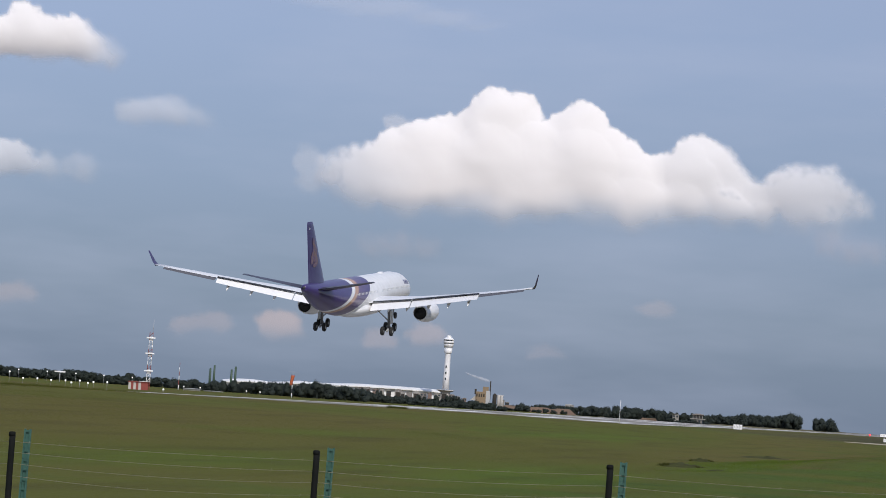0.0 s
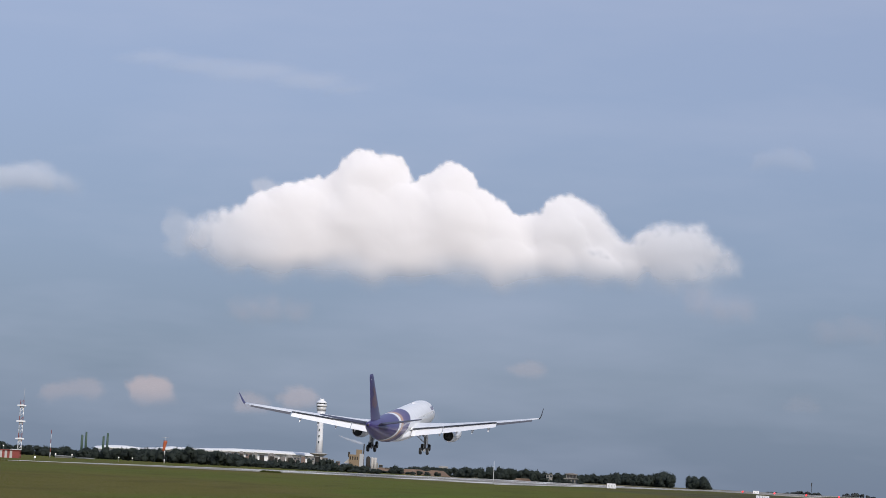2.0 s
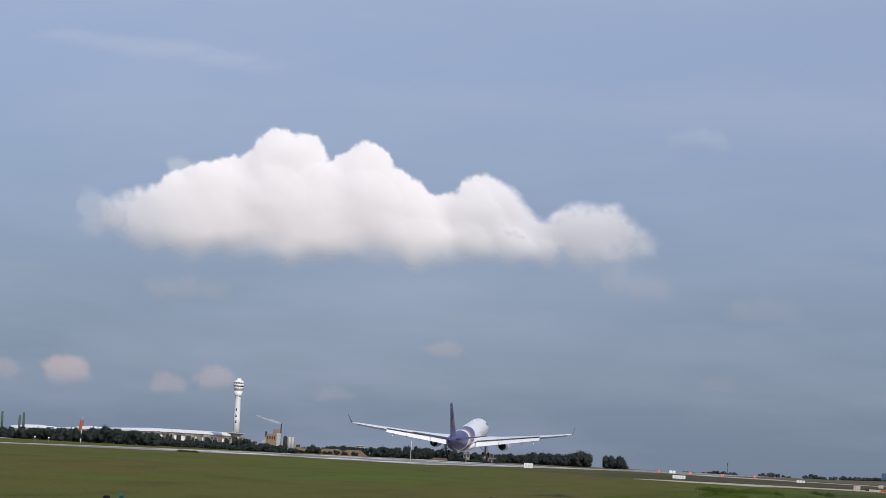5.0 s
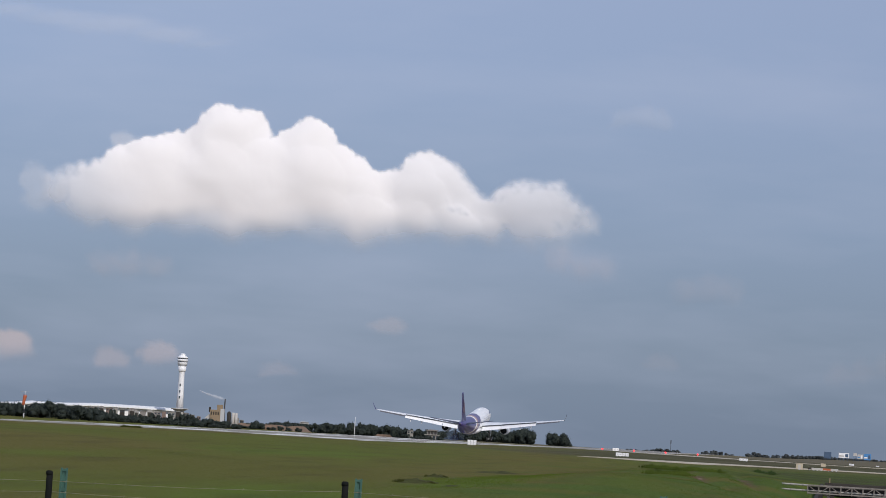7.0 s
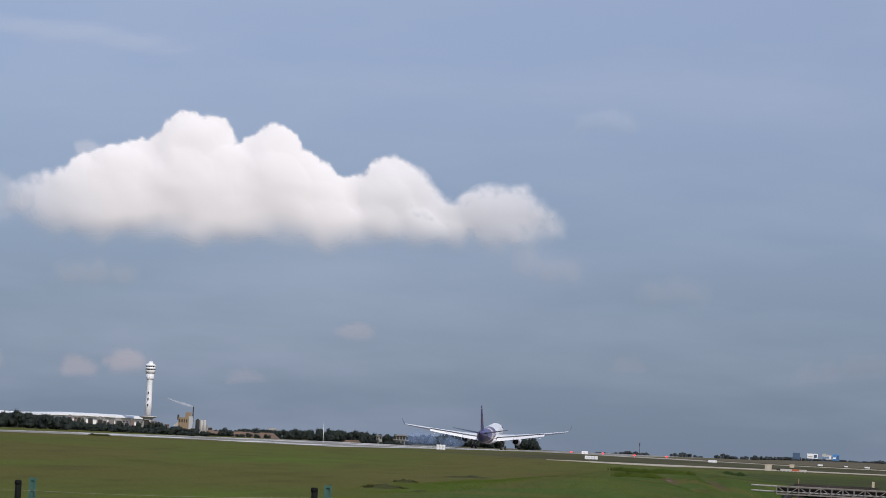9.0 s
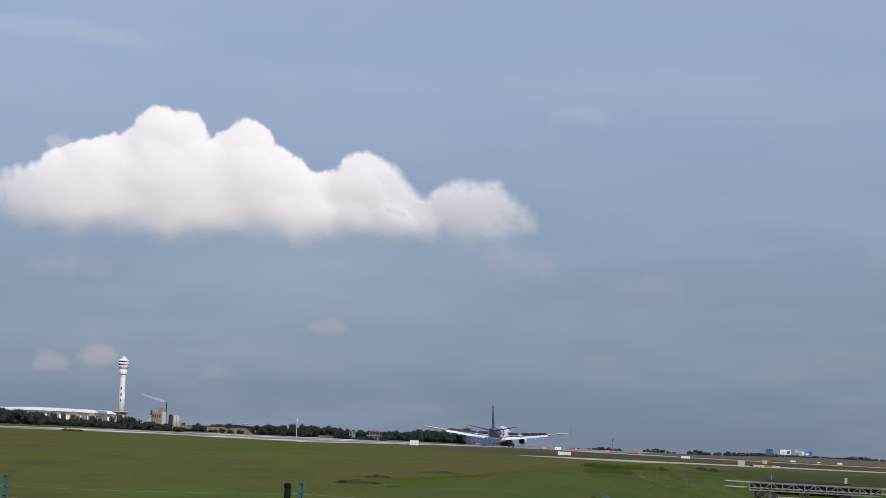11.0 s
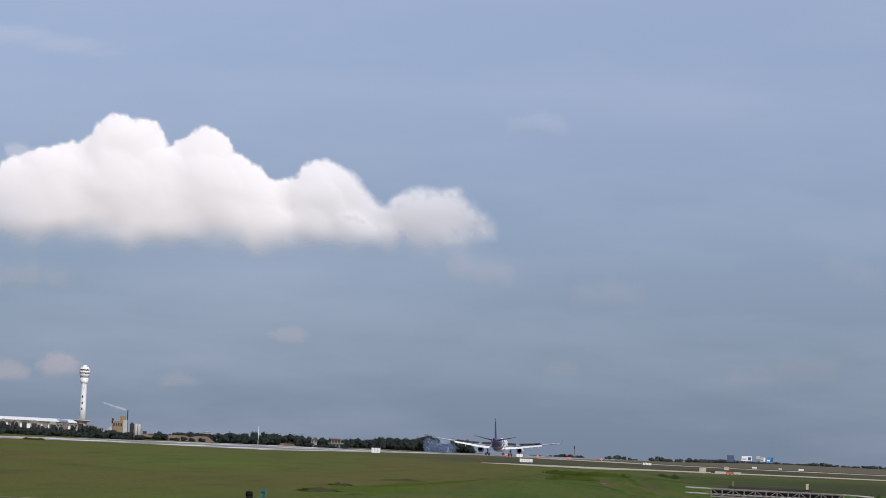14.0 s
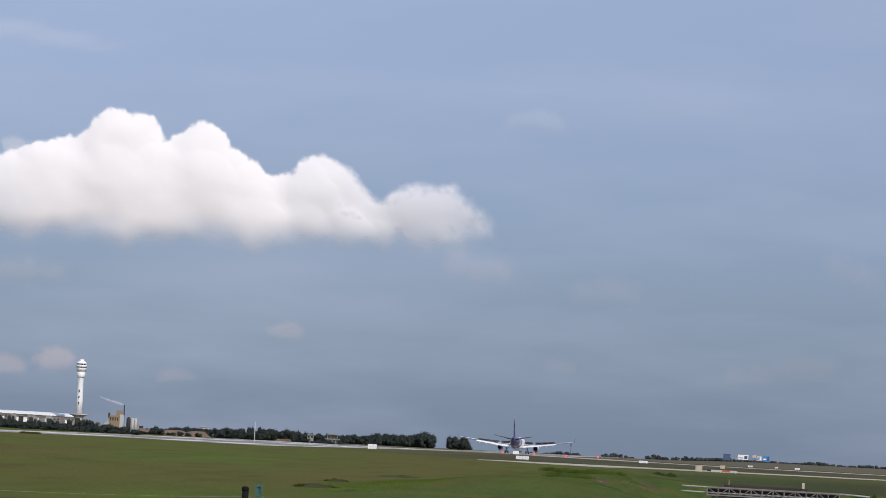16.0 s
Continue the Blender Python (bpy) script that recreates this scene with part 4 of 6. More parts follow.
cumulus([(16.9, 5.0, 0.3), (17.3, 4.95, 0.32), (17.7, 5.05, 0.28)], "faint grey cloud scrap", 13.4, (5.0, 5.7), 0.08, (0.3, 0.5), mat="low_cloud", res=0.05)
cumulus([(21.3, 4.65, 0.26), (21.7, 4.8, 0.26), (22.0, 4.95, 0.2)], "faint grey cloud scrap", 14.4, (4.8, 5.5), 0.08, (0.3, 0.5), mat="low_cloud", res=0.05)
cumulus([(14.6, 4.4, 0.3), (15.1, 4.5, 0.34), (15.5, 4.6, 0.26)], "faint grey cloud scrap under the large cloud", 18.4, (4.4, 5.1), 0.12, (0.3, 0.5), mat="low_cloud", res=0.05)
cumulus([(19.5 + 0.4 * i, 6.5 - 0.04 * i + 0.06 * math.sin(2.1 * i), 0.2) for i in range(5)], "faint pinkish wisps low in the haze", 21.4, (6.5, 7.0), 0.05, (0.2, 0.3), mat="low_cloud", res=0.05)
cumulus([(5.1, -0.12, 0.9), (5.9, 0.02, 1.1), (6.8, 0.16, 1.2), (7.8, 0.34, 1.0), (8.5, 0.48, 0.7)], "faint high streak of thin cloud", 16.4, (1.0, 2.0), 0.12, (0.8, 1.1), res=0.05, flat=5.0, relief=0.05)
cumulus([(7.0, 2.25, 0.12), (7.12, 2.42, 0.18), (7.4, 2.36, 0.16)], "thin wisp on the shoulder of the large cloud", 31.0, (2.45, 2.95), 0.28, (0.14, 0.22))
cumulus([(5.42, 2.8, 0.13), (5.5, 3.05, 0.20), (5.52, 3.3, 0.20)], "thin wisp at the edge of the large cloud", 32.0, (3.2, 3.8), 0.20, (0.16, 0.25))


# ---------------- trees ----------------
def unit_ball():
    bm = bmesh.new()
    bmesh.ops.create_icosphere(bm, subdivisions=2, radius=1.0)
    out = [tuple(v.co) for v in bm.verts], [tuple(v.index for v in f.verts) for f in bm.faces]
    bm.free()
    return out


HEART = unit_ball()


def leaf_cloud(verts, faces, normals, c, rx, rz, count, size, rnd, lumps=5):
    """Scatters many small leaf clumps over lumpy crown balls; leaves face outwards from their ball."""
    balls = [(Vector((rnd.uniform(-0.6, 0.6) * rx, rnd.uniform(-0.6, 0.6) * rx, rnd.uniform(-0.5, 0.6) * rz)), rnd.uniform(0.35, 0.62)) for _ in range(lumps)]
    for b, k in balls:  # dense heart of each lump
        k0 = len(verts)
        for v in HEART[0]:
            out = Vector(v)
            q = k * (0.66 + 0.6 * noise.noise(out * 2.3 + Vector(c) + b))
            verts.append(Vector(c) + b + Vector((out.x * rx, out.y * rx, out.z * rz)) * q)
            normals.append(tuple((out + Vector((0, 0, 0.2))).normalized()))
        faces += [tuple(k0 + i for i in f) for f in HEART[1]]
    for _ in range(count):
        b, k = rnd.choice(balls)
        out = Vector((rnd.gauss(0, 1), rnd.gauss(0, 1), rnd.gauss(0, 1))).normalized()
        d = out * k * (rnd.uniform(0.70, 1.05) + 0.45 * noise.noise(out * 2.3 + Vector(c) + b))
        off = b + Vector((d.x * rx, d.y * rx, d.z * rz))
        p = Vector(c) + off
        s = size * rnd.uniform(0.6, 1.3)
        a = (out + Vector((rnd.gauss(0, 0.45), rnd.gauss(0, 0.45), rnd.gauss(0, 0.45)))).normalized()
        t = a.orthogonal().normalized() * s
        w = a.cross(t).normalized() * s
        k0 = len(verts)
        verts += [p - t, p - w * 0.75, p + t, p + w * 0.75]
        n = tuple((out + off.normalized() * 0.8 + Vector((0, 0, 0.25))).normalized())
        normals += [n, n, n, n]
        faces.append((k0, k0 + 1, k0 + 2, k0 + 3))


def mesh_object(name, verts, faces, mat, normals=None):
    me = bpy.data.meshes.new(name)
    me.from_pydata([tuple(v) for v in verts], [], faces)
    me.materials.append(M[mat])
    if normals:
        for poly in me.polygons:
            poly.use_smooth = True
        me.normals_split_custom_set_from_vertices(normals)
    return new(name, me)


def tree_belt(az0, az1, d, tops, label, seed, spacing=6.0, rows=3, leaf=0.9, count=110, mat="leaf"):
    """A strip of woodland; tops: (bearing, height above the eye in degrees) along it."""
    rnd = random.Random(seed)
    verts, faces, normals = [], [], []
    n = int(radians(az1 - az0) * d / spacing)
    for i in range(n):
        for k in range(rows):
            az = az0 + (az1 - az0) * (i + rnd.uniform(0, 0.9)) / n
            dd = d + k * 14 + rnd.uniform(-5, 5)
            top = np.interp(az, [a for a, _ in tops], [e for _, e in tops])
            foot = heading(az, 0, dd)
            g = ground_height(foot.x, foot.y)
            h = max(0.8, (EYE[2] + dd * math.sin(radians(top)) - g) * rnd.choice((0.6, 0.75, 0.86, 0.94, 1.05)) * (0.92 + (0.30 if d < 3000 else 0.8) * noise.noise(Vector((foot.x * (0.045 if d < 3000 else 0.025), foot.y * 0.01, seed)))))
            rx = min(4.2, 0.38 * h + 0.8) * rnd.uniform(0.8, 1.2)
            leaf_cloud(verts, faces, normals, (foot.x, foot.y, g + h * 0.47), rx, h * 0.56, int(count * 2.1), leaf * 0.72, rnd, 8)
            k0 = len(verts)
            verts += [(foot.x - 0.2, foot.y, g - 0.5), (foot.x + 0.2, foot.y, g - 0.5), (foot.x + 0.1, foot.y, g + h * 0.6), (foot.x - 0.1, foot.y, g + h * 0.6)]
            normals += [(0.0, -1.0, 0.0)] * 4
            faces.append((k0, k0 + 1, k0 + 2, k0 + 3))
    return tagged(mesh_object("tree_belt", verts, faces, mat, normals), label, "trees", kind="stuff")


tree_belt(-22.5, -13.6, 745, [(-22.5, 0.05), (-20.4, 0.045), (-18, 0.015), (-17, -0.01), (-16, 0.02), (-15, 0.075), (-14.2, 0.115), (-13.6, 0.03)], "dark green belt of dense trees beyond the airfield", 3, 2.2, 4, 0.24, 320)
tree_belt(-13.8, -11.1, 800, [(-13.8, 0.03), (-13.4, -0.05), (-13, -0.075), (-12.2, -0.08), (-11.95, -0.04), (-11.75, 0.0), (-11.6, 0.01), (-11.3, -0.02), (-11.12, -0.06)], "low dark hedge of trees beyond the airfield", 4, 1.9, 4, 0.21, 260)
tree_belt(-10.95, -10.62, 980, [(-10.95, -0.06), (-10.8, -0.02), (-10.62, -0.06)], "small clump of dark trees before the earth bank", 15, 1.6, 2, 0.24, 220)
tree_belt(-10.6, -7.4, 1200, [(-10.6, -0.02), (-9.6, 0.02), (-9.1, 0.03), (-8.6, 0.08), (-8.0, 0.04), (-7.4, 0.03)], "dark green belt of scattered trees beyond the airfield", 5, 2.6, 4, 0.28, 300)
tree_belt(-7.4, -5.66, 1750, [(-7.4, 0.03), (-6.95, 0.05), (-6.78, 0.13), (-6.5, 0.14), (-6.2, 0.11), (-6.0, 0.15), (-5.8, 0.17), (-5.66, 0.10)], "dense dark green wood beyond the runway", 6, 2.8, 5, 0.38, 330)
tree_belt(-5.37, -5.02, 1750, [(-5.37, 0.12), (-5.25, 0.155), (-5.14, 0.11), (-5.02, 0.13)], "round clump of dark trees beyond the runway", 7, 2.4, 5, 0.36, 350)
tree_belt(-3.95, -2.95, 4000, [(-3.95, -0.085), (-3.6, -0.07), (-3.4, -0.075), (-2.95, -0.085)], "low hazy line of distant trees", 8, 4.5, 2, 1.2, 150, "hazy_leaf")
tree_belt(-2.6, -2.0, 3600, [(-2.6, -0.06), (-2.3, -0.02), (-2.0, -0.05)], "low hazy clump of distant trees", 9, 6.0, 2, 1.2, 150, "hazy_leaf")
tree_belt(-1.75, 3.5, 4200, [(-1.75, -0.06), (-1.55, -0.03), (-1.3, -0.06), (-0.8, -0.03), (0, -0.04), (1.2, -0.03), (2.0, -0.02), (3.5, 0.0)], "low hazy line of distant trees", 10, 4.5, 2, 1.2, 150, "hazy_leaf")


# ---------------- far buildings ----------------
def spot(az, d, lift=0.0):
    """A place on the ground d metres off at a bearing, with its turn towards the eye."""
    p = heading(az, 0, d)
    return pose(p.x, p.y, ground_height(p.x, p.y) + lift, 0, 0, -az)


def lathe(profile, n=28, c=(0, 0)):
    return loft(bmesh.new(), [ring((c[0], c[1], z), r, r, n, "z") for z, r in profile])


def control_tower():
    d = 4300.0
    at = spot(-12.2, d)
    lift = EYE[2] + d * math.sin(radians(0.10)) - at.translation.z
    t = thing("control_tower", at, "tall white round airport control tower with dark glazed cab", "tower")
    part("plinth", lathe(((-2, 7.0), (lift - 1, 6.6), (lift, 9.0), (lift + 1.6, 12.5), (lift + 2.4, 12.0))), "facade", t, "pale round base building", False)
    z = lift + 3.0
    H = 0.963
    shaft = part("shaft", lathe(((z, 4.9), (z + H * 20, 4.4), (z + H * 40, 4.0), (z + H * 51, 3.9), (z + H * 53, 4.3))), "white", t)
    for k in (13.5, 22, 31):
        part("window", boxed(-1.9, -4.75, z + H * k, -0.3, -3.6, z + H * k + 3.2), "glass", shaft, "dark narrow window", False)
    part("collar", lathe(((z + H * 51.5, 4.2), (z + H * 53, 5.2), (z + H * 54, 5.3), (z + H * 60, 5.9))), "white", t)
    part("lower_band", lathe(((z + H * 59.4, 5.95), (z + H * 60.6, 6.0))), "grey", t, "grey recessed band", False)
    part("lower_gallery", lathe(((z + H * 60.5, 6.1), (z + H * 64.8, 7.0), (z + H * 65.2, 6.9))), "white", t)
    part("dark_band", lathe(((z + H * 65.0, 6.6), (z + H * 66.4, 6.8))), "glass", t, "dark glazed ring", False)
    part("gallery", lathe(((z + H * 66.3, 7.2), (z + H * 68.6, 7.4), (z + H * 69.5, 6.9))), "white", t)
    cab = part("cab_glazing", lathe(((z + H * 69.3, 6.5), (z + H * 71.4, 7.0))), "glass", t, "dark outward-leaning cab glass", False)
    for i in range(16):
        a = 2 * math.pi * i / 16
        part("mullion", rodded((6.55 * math.cos(a), 6.55 * math.sin(a), z + H * 69.3), (7.05 * math.cos(a), 7.05 * math.sin(a), z + H * 71.6), 0.14, n=5), "white", cab)
    part("roof", lathe(((z + H * 71.4, 7.3), (z + H * 72.4, 7.2), (z + H * 73.5, 5.6), (z + H * 74.6, 4.9), (z + H * 75.0, 3.4), (z + H * 77.0, 3.2), (z + H * 77.6, 2.2))), "white", t, "stepped white roof with a small drum", False)
    part("antenna", rodded((0.5, 0, z + H * 77), (0.5, 0, z + H * 80), 0.12), "grey", t)


def terminal():
    d = 4380.0
    stations = ((-16.3, 0.032), (-16.0, 0.067), (-15.75, 0.072), (-15.45, 0.047), (-15.2, 0.067), (-14.9, 0.105), (-14.6, 0.095), (-14.2, 0.108), (-13.8, 0.130), (-13.2, 0.133), (-12.7, 0.130), (-12.35, 0.125), (-12.18, 0.123))
    t = thing("terminal", Matrix(), "very long low airport terminal with wavy white roof", "building")
    rings, wall = [], []
    for az, el in stations:
        f, g = heading(az, 0, d), heading(az, 0, d + 60)
        z = EYE[2] + d * math.sin(radians(el))
        rings.append([(f.x, f.y, z - 4.2), (f.x, f.y, z - 2.6), (f.x * 0.995, f.y * 1.003, z - 0.4), (g.x, g.y, z + 0.4), (g.x, g.y, z - 4.2)])
        wall.append([(f.x, f.y + 6, z - 16), (f.x, f.y + 6, z - 4.0), (g.x, g.y - 6, z - 4.0), (g.x, g.y - 6, z - 16)])
    part("roof", loft(bmesh.new(), rings), "roof", t, "wavy white metal roof", False)
    part("wall", loft(bmesh.new(), wall), "roof", t, "pale terminal wall", False)


def gabled_block(name, az, d, w, h, el_top, mat, label, category="building", deep=10.0, windows=0, group=""):
    at = spot(az, d)
    top = EYE[2] + d * math.sin(radians(el_top)) - at.translation.z
    t = thing(name, at, label, category, group)
    b = part("wall", boxed(-w / 2, 0, -1.0, w / 2, deep, top - h * 0.12, bevel=0.15), mat, t, smooth=False)
    bm = bmesh.new()
    loft(bm, [[(-w / 2 - 0.3, y, top - h * 0.12), (-w * 0.3, y, top - h * 0.02), (0, y, top), (w * 0.3, y, top - h * 0.02), (w / 2 + 0.3, y, top - h * 0.12)] for y in (-0.4, deep + 0.4)])
    part("roof", bm, "concrete" if mat != "facade" else "grey", t, smooth=False)
    for i in range(windows):
        x = -w / 2 + w * (i + 0.5) / windows
        part("window", boxed(x - w / windows * 0.3, -0.06, top - h * 0.62, x + w / windows * 0.3, 0.1, top - h * 0.3), "glass", b, "dark window", False)
    return t


def plant():
    d = 3900.0
    at = spot(-11.5, d)
    z = EYE[2] + d * math.sin(radians(0.02)) - at.translation.z
    t = thing("factory", at, "ochre factory building with tall thin chimney", "factory")
    part("block", boxed(-9.5, 0, -2, 3.5, 12, z + 8.5, bevel=0.2), "ochre", t, smooth=False)
    part("upper_block", boxed(-1.0, 1, z + 8, 6.5, 11, z + 15.0, bevel=0.2), "ochre", t, "ochre upper block", False)
    part("hopper", boxed(-11.0, 1.5, z + 5.0, -8.6, 6, z + 11.5, bevel=0.2), "darkwall", t, "dark hopper", False)
    part("ramp", loft(bmesh.new(), [[(-16, 2, z - 3), (-9, 2, z + 4.0), (-9, 2, z - 3)], [(-16, 8, z - 3), (-9, 8, z + 4.0), (-9, 8, z - 3)]]), "facade", t, "sloping grey conveyor", False)
    part("side_bay", boxed(3.4, 0.5, -2, 8.6, 10, z + 10.0, bevel=0.2), "grey", t, "grey side bay", False)
    part("chimney", rodded((8.4, 3, -2), (8.4, 3, z + 22.5), 0.85, 0.7, 14), "darkwall", t, "dark slim chimney")
    for i in range(4):
        part("window_strip", boxed(-8.6 + 2.9 * i, -0.08, z + 2.0, -7.0 + 2.9 * i, 0.1, z + 6.0), "darkwall", t, smooth=False)
    s = thing("silo_group", spot(-11.22, d), "pair of dark and white storage silos", "silo")
    part("dark_silo", lathe(((-2, 2.6), (z + 5.5, 2.6), (z + 7.5, 0.6)), 18, (-4.5, 2)), "darkwall", s, "dark silo")
    for x in (0.5, 4.4):
        part("white_silo", lathe(((-2, 1.9), (z + 5.2, 1.9), (z + 6.2, 0.4)), 18, (x, 2)), "facade", s, "pale silo")
    part("gantry", boxed(-6, 1.5, z + 5.6, 7, 2.6, z + 6.1), "grey", s, smooth=False)


control_tower()
terminal()
plant()
cloud([(8.655 - 0.04 * i, 6.765 - 0.010 * i - 0.0005 * i * i, (0.016, 0.03, 0.036, 0.03, 0.04, 0.034, 0.022, 0.03, 0.026, 0.02, 0.024, 0.015)[i]) for i in range(12)], "thin white smoke plume from the chimney", 0.006, 0.22, 0.5, 1.0, (6.2, 7.2), 15.4, 0.1)


def arched_hangar(az, d, w, el_top, mat, label):
    """A barrel-roofed shed with a ribbed front and a dark door."""
    at = spot(az, d)
    top = EYE[2] + d * math.sin(radians(el_top)) - at.translation.z
    t = thing("hangar", at, label, "hangar", "arched hangars")
    eave = top - 0.28 * w
    sect = [(-w / 2, -1.0), (w / 2, -1.0), (w / 2, eave)] + [(w / 2 * math.cos(math.pi * k / 10), eave + (top - eave) * math.sin(math.pi * k / 10)) for k in range(1, 10)] + [(-w / 2, eave)]
    body = part("shell", loft(bmesh.new(), [[(x, y, z) for x, z in sect] for y in (0, 18)]), mat, t, smooth=False)
    part("door", boxed(-w * 0.3, -0.08, -0.5, w * 0.3, 0.1, eave * 0.9), "darkwall", body, "dark sliding door", False)
    for k in range(5):
        x = -w / 2 + w * (k + 0.5) / 5
        part("rib", boxed(x - 0.12, -0.12, eave * 0.92, x + 0.12, 0.02, eave + (top - eave) * 0.55), "grey", body, smooth=False)


for az, w, el, mat in ((-13.06, 9.5, 0.085, "brownish"), (-12.73, 9.0, 0.078, "concrete"), (-13.62, 6.0, 0.09, "brownish"), (-12.98, 6.0, 0.045, "concrete")):
    arched_hangar(az, 3950, w, el, mat, "grey barrel-roofed hangar below the terminal")
rnd = random.Random(11)
SHEDS = ((-13.75, 7, 0.075), (-13.48, 8, 0.065), (-13.36, 5, 0.085), (-13.24, 6, 0.05), (-12.86, 7, 0.045), (-12.60, 8, 0.05), (-12.48, 5, 0.06), (-12.34, 9, 0.055), (-12.22, 6, 0.075), (-12.08, 8, 0.06), (-11.96, 6, 0.03), (-11.84, 5, 0.01), (-11.15, 7, 0.02), (-11.05, 5, -0.01))
for i, (az, w, el) in enumerate(SHEDS):
    gabled_block("service_building", az, 3930 - 45 * (i % 3), w, rnd.uniform(4, 7), el, ("brownish", "concrete", "brownish", "tiled", "darkwall")[(i * 3) % 5], ("grey", "brown", "pale")[i % 3] + " low service building below the terminal", "building", windows=2 * (i % 2), group="service buildings")
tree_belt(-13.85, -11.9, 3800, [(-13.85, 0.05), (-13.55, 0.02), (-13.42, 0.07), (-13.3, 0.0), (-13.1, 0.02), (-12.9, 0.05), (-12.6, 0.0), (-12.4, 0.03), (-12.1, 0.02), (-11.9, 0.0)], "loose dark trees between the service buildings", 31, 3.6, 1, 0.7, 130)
gabled_block("house", -7.945, 1186, 2.4, 2.2, -0.005, "concrete", "small pale building among dark trees", windows=2)

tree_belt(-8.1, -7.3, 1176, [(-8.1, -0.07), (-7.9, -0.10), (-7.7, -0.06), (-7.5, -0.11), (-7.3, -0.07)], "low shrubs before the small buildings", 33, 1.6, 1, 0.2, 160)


def pavilion():
    d = 1186.0
    t = thing("pavilion", spot(-7.54, d), "two-tier open pavilion with flat dark roofs", "building")
    z = EYE[2] + d * math.sin(radians(0.025)) - t.matrix_basis.translation.z
    part("lower_wall", boxed(-2.7, 0.3, -0.5, 2.7, 4.0, z - 2.2, bevel=0.05), "brownish", t, "grey lower storey", False)
    part("lower_roof", boxed(-2.95, -0.1, z - 2.2, 2.95, 4.4, z - 1.95, bevel=0.04), "concrete", t, "grey projecting slab", False)
    for x in (-1.8, -0.6, 0.6, 1.8):
        part("column", boxed(x - 0.12, 0.4, z - 1.95, x + 0.12, 0.64, z - 0.55), "concrete", t, smooth=False)
    part("inner_wall", boxed(-1.9, 1.6, z - 1.95, 1.9, 3.4, z - 0.55), "brownish", t, smooth=False)
    part("upper_roof", boxed(-2.3, 0.0, z - 0.55, 2.3, 4.0, z - 0.2, bevel=0.04), "brownish", t, "dark flat roof", False)
    part("roof_cap", boxed(-1.2, 1.0, z - 0.2, 1.2, 3.0, z, bevel=0.04), "brownish", t, smooth=False)
    for x in (-2.0, -0.7, 0.7, 2.0):
        part("window", boxed(x - 0.4, 0.22, 0.3, x + 0.4, 0.34, z - 2.5), "glass", t, "dark window", False)


pavilion()
gabled_block("house", -9.9, 1750, 5.0, 4, 0.03, "facade", "small white roofed building above the earth bank", windows=2)


def earth_bank(az0, az1, d, el, label):
    """Dug earth in two uneven terraces."""
    rnd = random.Random(int(az0 * 100))
    rings = []
    n = 90
    for i in range(n + 1):
        az = az0 + (az1 - az0) * i / n
        f = heading(az, 0, d)
        g = ground_height(f.x, f.y)
        top = EYE[2] + d * math.sin(radians(el))
        k = smooth_step(0, 0.10, i / n) * smooth_step(1, 0.88, i / n)
        lump = 0.86 + 0.45 * noise.noise(Vector((f.x * 0.16, 2.0, az0))) + 0.2 * noise.noise(Vector((f.x * 0.6, 4.0, az0))) + rnd.uniform(-0.03, 0.03)
        step = 0.5 + 0.25 * noise.noise(Vector((f.x * 0.1, 7.0, az0)))
        z = g + (top - g) * k * lump
        m = g + (z - g) * step
        rings.append([(f.x, f.y - 9, g - 0.5), (f.x, f.y - 7.5, m * 0.7 + g * 0.3), (f.x, f.y - 6.5, m), (f.x, f.y - 3.0, m + 0.05), (f.x, f.y - 2.2, m * 0.4 + z * 0.6), (f.x, f.y - 1.2, z), (f.x, f.y + 20, z), (f.x, f.y + 30, g - 0.5)])
    tagged(part("earth_bank", loft(bmesh.new(), rings), "earth"), label, "earth bank", kind="structure")


earth_bank(-11.2, -9.95, 1000, -0.05, "bare reddish earth bank behind the hedge")
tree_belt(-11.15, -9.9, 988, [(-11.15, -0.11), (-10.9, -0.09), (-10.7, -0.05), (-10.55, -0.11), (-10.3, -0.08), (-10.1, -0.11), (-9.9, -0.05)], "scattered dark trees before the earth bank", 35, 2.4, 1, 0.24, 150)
earth_bank(-8.56, -8.44, 1170, -0.12, "small heap of reddish earth beside the runway")


def pylon_pair(az):
    t = thing("lattice_pylon", spot(az, 2500), "tall dark green lattice pylon pair behind trees", "pylon", "green pylons")
    top = EYE[2] + 2500 * math.sin(radians(0.285)) - t.matrix_basis.translation.z
    for x, h in ((-1.6, top * 0.86), (1.6, top)):
        m = part("mast", rodded((x, 0, 0), (x, 0, h), 1.05, 0.7, 6), "green_pylon", t)
        for k in range(6):
            part("cross_arm", boxed(x - 1.3, -0.2, h * (0.45 + 0.09 * k), x + 1.0, 0.2, h * (0.45 + 0.09 * k) + 0.3), "green_pylon", m, smooth=False)


for az in (-16.5, -16.11):
    pylon_pair(az)


